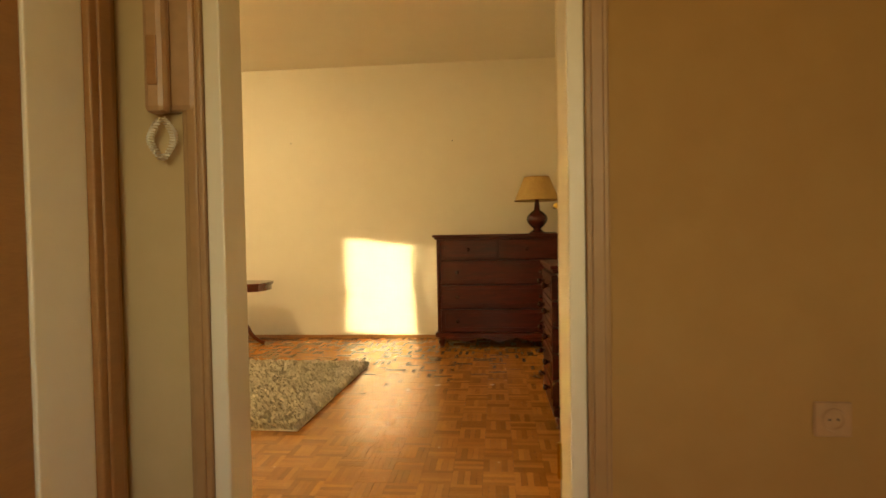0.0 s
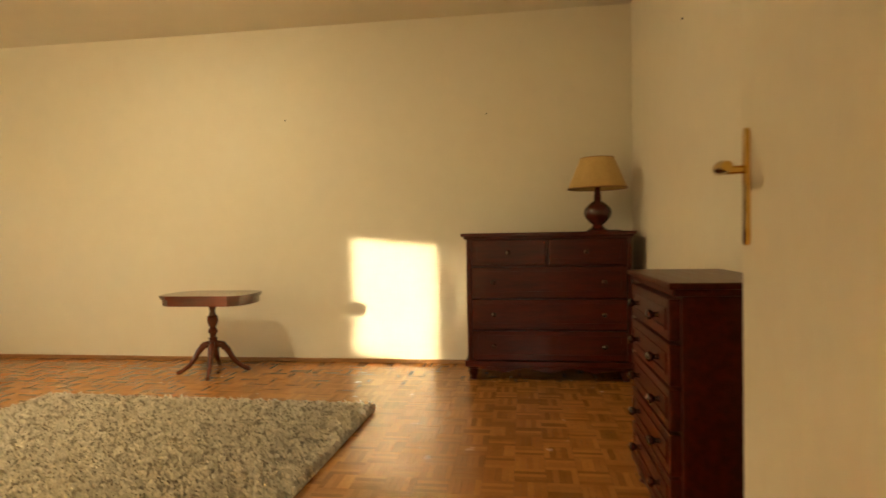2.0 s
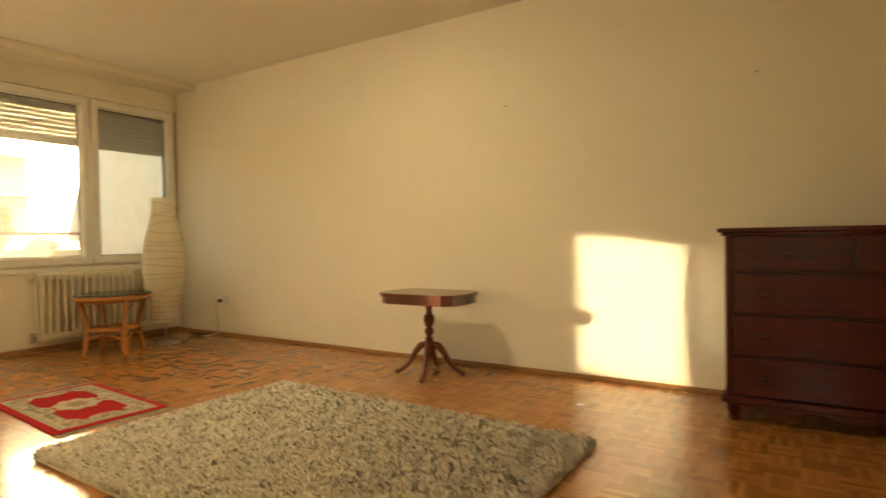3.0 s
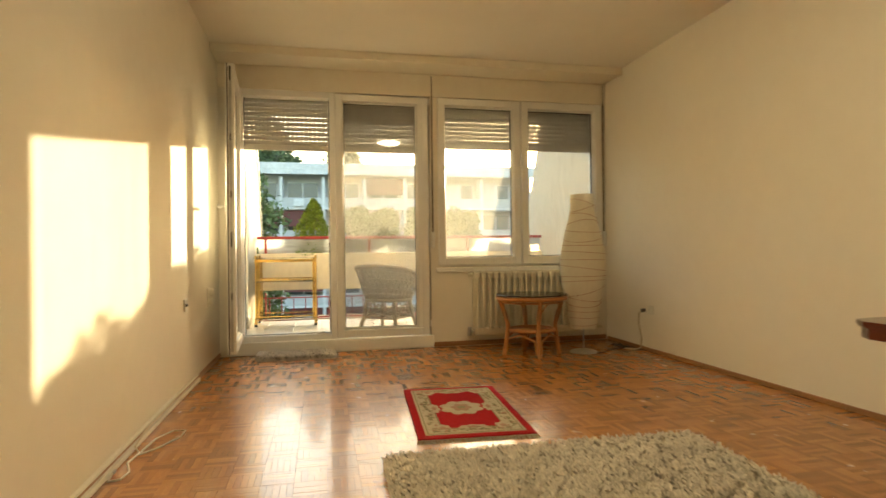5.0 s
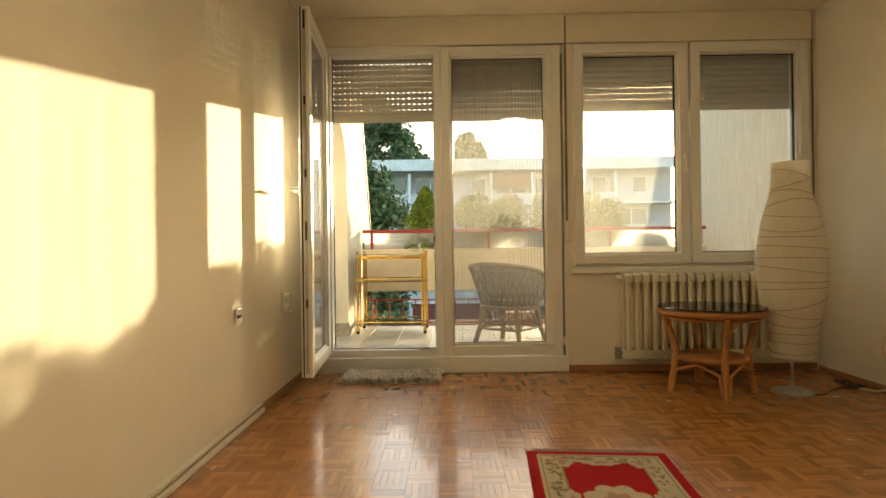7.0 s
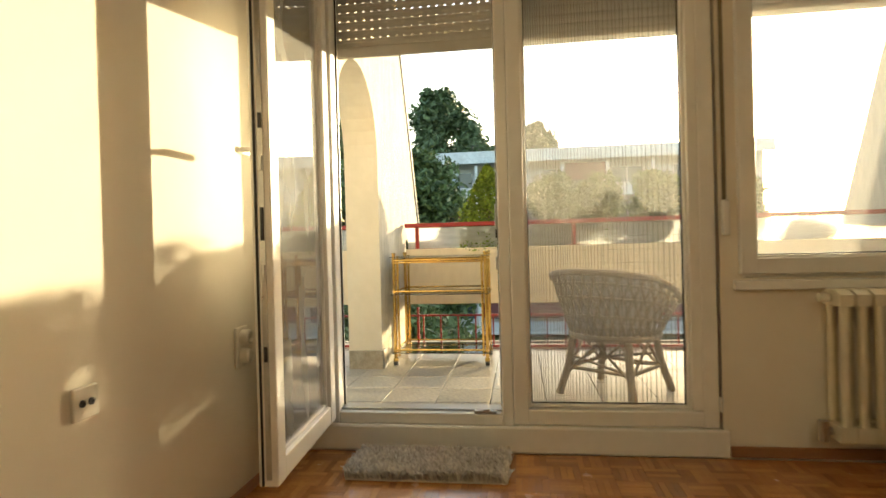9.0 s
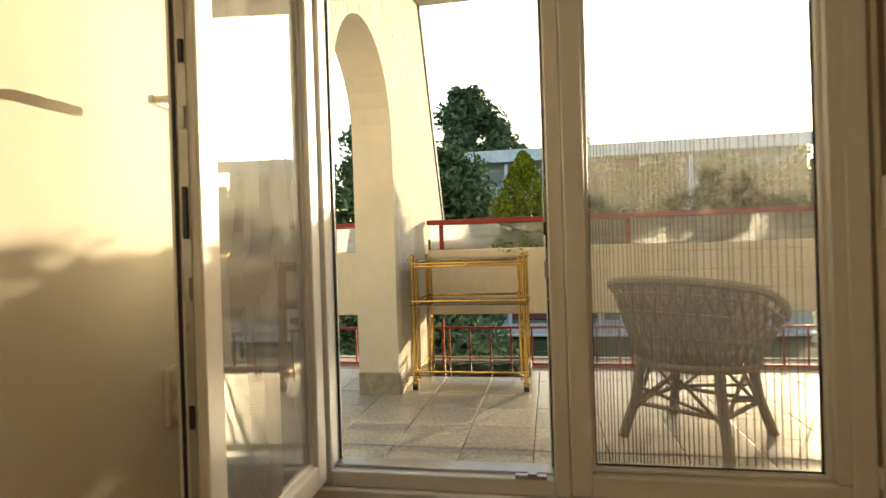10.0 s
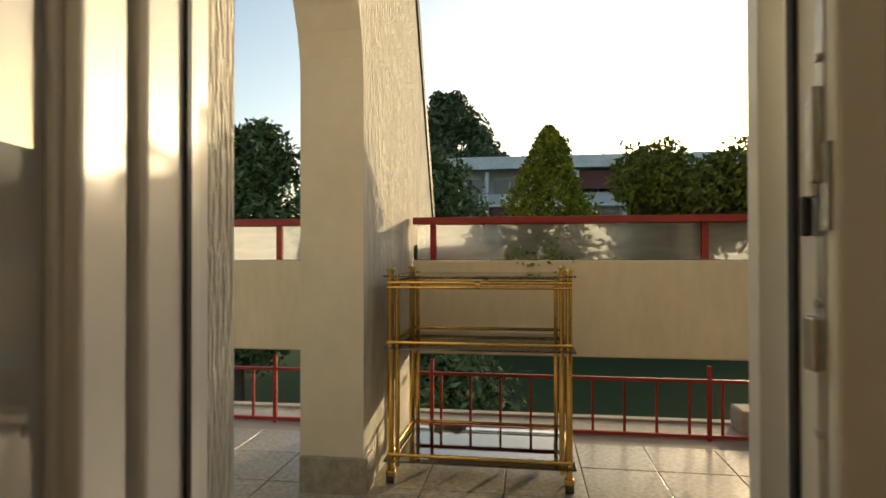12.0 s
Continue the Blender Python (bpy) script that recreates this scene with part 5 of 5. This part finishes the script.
def tree(at, h, r_, trunk_h, mat, label, seed, n, tall=1.0, leaf=0.16):
    e = thing("tree", at, label, "tree")
    rg = random.Random(seed)
    part("trunk", tube([(0, 0, 0), (0.1, 0.05, trunk_h), (0.05, 0.1, h * 0.8)], [0.28, 0.2, 0.05], 8), BARK, e)
    lumps = []
    for k in range(90):
        a, f_ = rg.uniform(0, 6.283), rg.uniform(0, 1)
        z = trunk_h + (h - trunk_h) * (0.08 + 0.86 * f_)
        env = r_ * math.sin(math.pi * (0.12 + 0.80 * f_)) ** 0.7
        q = env * rg.uniform(0.35, 0.85)
        c_ = Vector((q * math.cos(a), q * math.sin(a), z))
        lumps.append((c_, env * rg.uniform(0.18, 0.34) + 0.2))
        if k % 9 == 0:
            part("limb", tube([(0.08, 0.06, z * 0.72), c_ * 0.6 + Vector((0, 0, z * 0.36)), c_], [0.10, 0.06, 0.02], 5), BARK, e)
    pts = []
    for k in range(n):
        c_, q = lumps[k % len(lumps)]
        v = Vector((rg.gauss(0, 1), rg.gauss(0, 1), rg.gauss(0, 0.8) * tall)).normalized() * q * rg.uniform(0.25, 1.4)
        pts.append((c_ + v, 1))
    leaf_cloud(pts, leaf, mat, "crown", e, seed)


tree((-29.0, -1.9, ZG), 12.6, 2.9, 3.0, LEAF, "leafy green broad tree before the apartment block", 31, 24000, 1, 0.15)
tree((-27.0, -4.6, ZG), 13.4, 2.9, 3.0, LEAF, "leafy green broad tree before the apartment block", 32, 22000, 1, 0.15)
tree((-62.0, -5.4, ZG), 24.6, 4.4, 6.0, LEAF_DARK, "tall dark poplar rising behind the roofs", 33, 22000, 1.5, 0.32)
tree((-62.0, -1.8, ZG), 21.5, 2.6, 6.0, LEAF_DARK, "tall dark poplar rising behind the roofs", 38, 10000, 1.5, 0.30)
tree((-66.0, 5.0, ZG), 21.8, 2.6, 6.0, LEAF_DARK, "tall dark poplar rising behind the roofs", 34, 10000, 1.5, 0.30)
tree((-26.0, -9.0, ZG), 13.2, 3.6, 3.0, LEAF, "leafy green broad tree before the apartment block", 35, 22000, 1, 0.15)
tree((-30.0, -14.5, ZG), 14.5, 3.8, 3.0, LEAF, "leafy green broad tree before the apartment block", 36, 18000, 1, 0.16)
tree((-20.0, -0.6, ZG), 6.2, 2.4, 1.6, LEAF, "low leafy tree on the lawn", 37, 14000, 1, 0.13)
structure("backdrop", boxes((-140, -138, -260, -8, ZG, 6.0), (-140, -138, 110, 260, ZG, 4.0)), LEAF_DARK, "distant dark belt of woods", "woods")

# ---- balcony tiles ----
rng = random.Random(14)
TS = 0.30
me_tile = None
slab = bpy.data.objects["balcony_slab"]
ny, nx = int(7.6 / TS), 7
for i in range(nx):
    for j in range(ny):
        x, y = XO - 0.012 - TS * (i + 0.5), -1.5 + TS * (j + 0.5)
        if x - TS / 2 < XP - 0.02:
            continue
        if me_tile is None:
            ob = link(boxes((-TS / 2 + 0.002, TS / 2 - 0.002, -TS / 2 + 0.002, TS / 2 - 0.002, -0.02, 0), bevel=0.002), "tile", TERRAZZO)
            me_tile = ob.data
        else:
            ob = new("tile", me_tile)
        ob.parent = slab
        ob.matrix_world = pose(x, y, ZB + rng.uniform(-0.0012, 0.0), rng.uniform(-0.12, 0.12), rng.uniform(-0.12, 0.12), rng.choice((0, 90, 180, 270)))

# ---- parquet: squares of five oak strips, turned by 90 degrees from square to square ----
rng = random.Random(77)
SQ, NS = 0.127, 5
sw_ = SQ / NS
base = bpy.data.objects["floor_slab"]
strip_me = None
verts, faces = [], []
count = 0
ix0, ix1 = int(math.floor(-5.62 / SQ)), int(math.ceil(1.4 / SQ))
iy0, iy1 = int(math.floor(-1.2 / SQ)), int(math.ceil(N / SQ))
for i in range(ix0, ix1):
    for j in range(iy0, iy1):
        x0, y0 = i * SQ, j * SQ
        xc, yc = x0 + SQ / 2, y0 + SQ / 2
        if yc > N or xc < XI or (xc > E and yc > 1.3) or (yc < 1.17 and xc < -0.7) or (yc < S and xc < -1.2):
            continue
        for k in range(NS):
            along_x = (i + j) % 2 == 0
            if along_x:
                a, b, c0, d0 = x0, x0 + SQ, y0 + k * sw_, y0 + (k + 1) * sw_
            else:
                a, b, c0, d0 = x0 + k * sw_, x0 + (k + 1) * sw_, y0, y0 + SQ
            dz = rng.uniform(-0.0004, 0.0)
            g = 0.0004
            if -3.05 < xc < -2.25 and 1.7 < yc < 2.5 and count < 300:
                if strip_me is None:
                    sm = boxes((-SQ / 2 + g, SQ / 2 - g, -sw_ / 2 + g, sw_ / 2 - g, -0.010, 0.0))
                    ob = link(sm, "parquet_strip", OAK)
                    strip_me = ob.data
                else:
                    ob = new("parquet_strip", strip_me)
                ob.parent = base
                ob.matrix_world = pose((a + b) / 2, (c0 + d0) / 2, dz, 0, 0, 0 if along_x else 90)
                count += 1
                continue
            n0 = len(verts)
            a, b, c0, d0 = a + g, b - g, c0 + g, d0 - g
            tx, ty = rng.uniform(-0.00015, 0.00015), rng.uniform(-0.00015, 0.00015)
            verts += [(a, c0, -0.010), (b, c0, -0.010), (b, d0, -0.010), (a, d0, -0.010), (a, c0, dz - tx), (b, c0, dz + tx), (b, d0, dz + ty), (a, d0, dz - ty)]
            faces += [(n0 + 4, n0 + 5, n0 + 6, n0 + 7), (n0, n0 + 1, n0 + 5, n0 + 4), (n0 + 1, n0 + 2, n0 + 6, n0 + 5), (n0 + 2, n0 + 3, n0 + 7, n0 + 6), (n0 + 3, n0, n0 + 4, n0 + 7)]
me = bpy.data.meshes.new("parquet_field")
me.from_pydata(verts, [], faces)
me.materials.append(OAK_REST)
rest = new("parquet_field", me)
rest.parent = base
tagged(rest, kind="stuff")
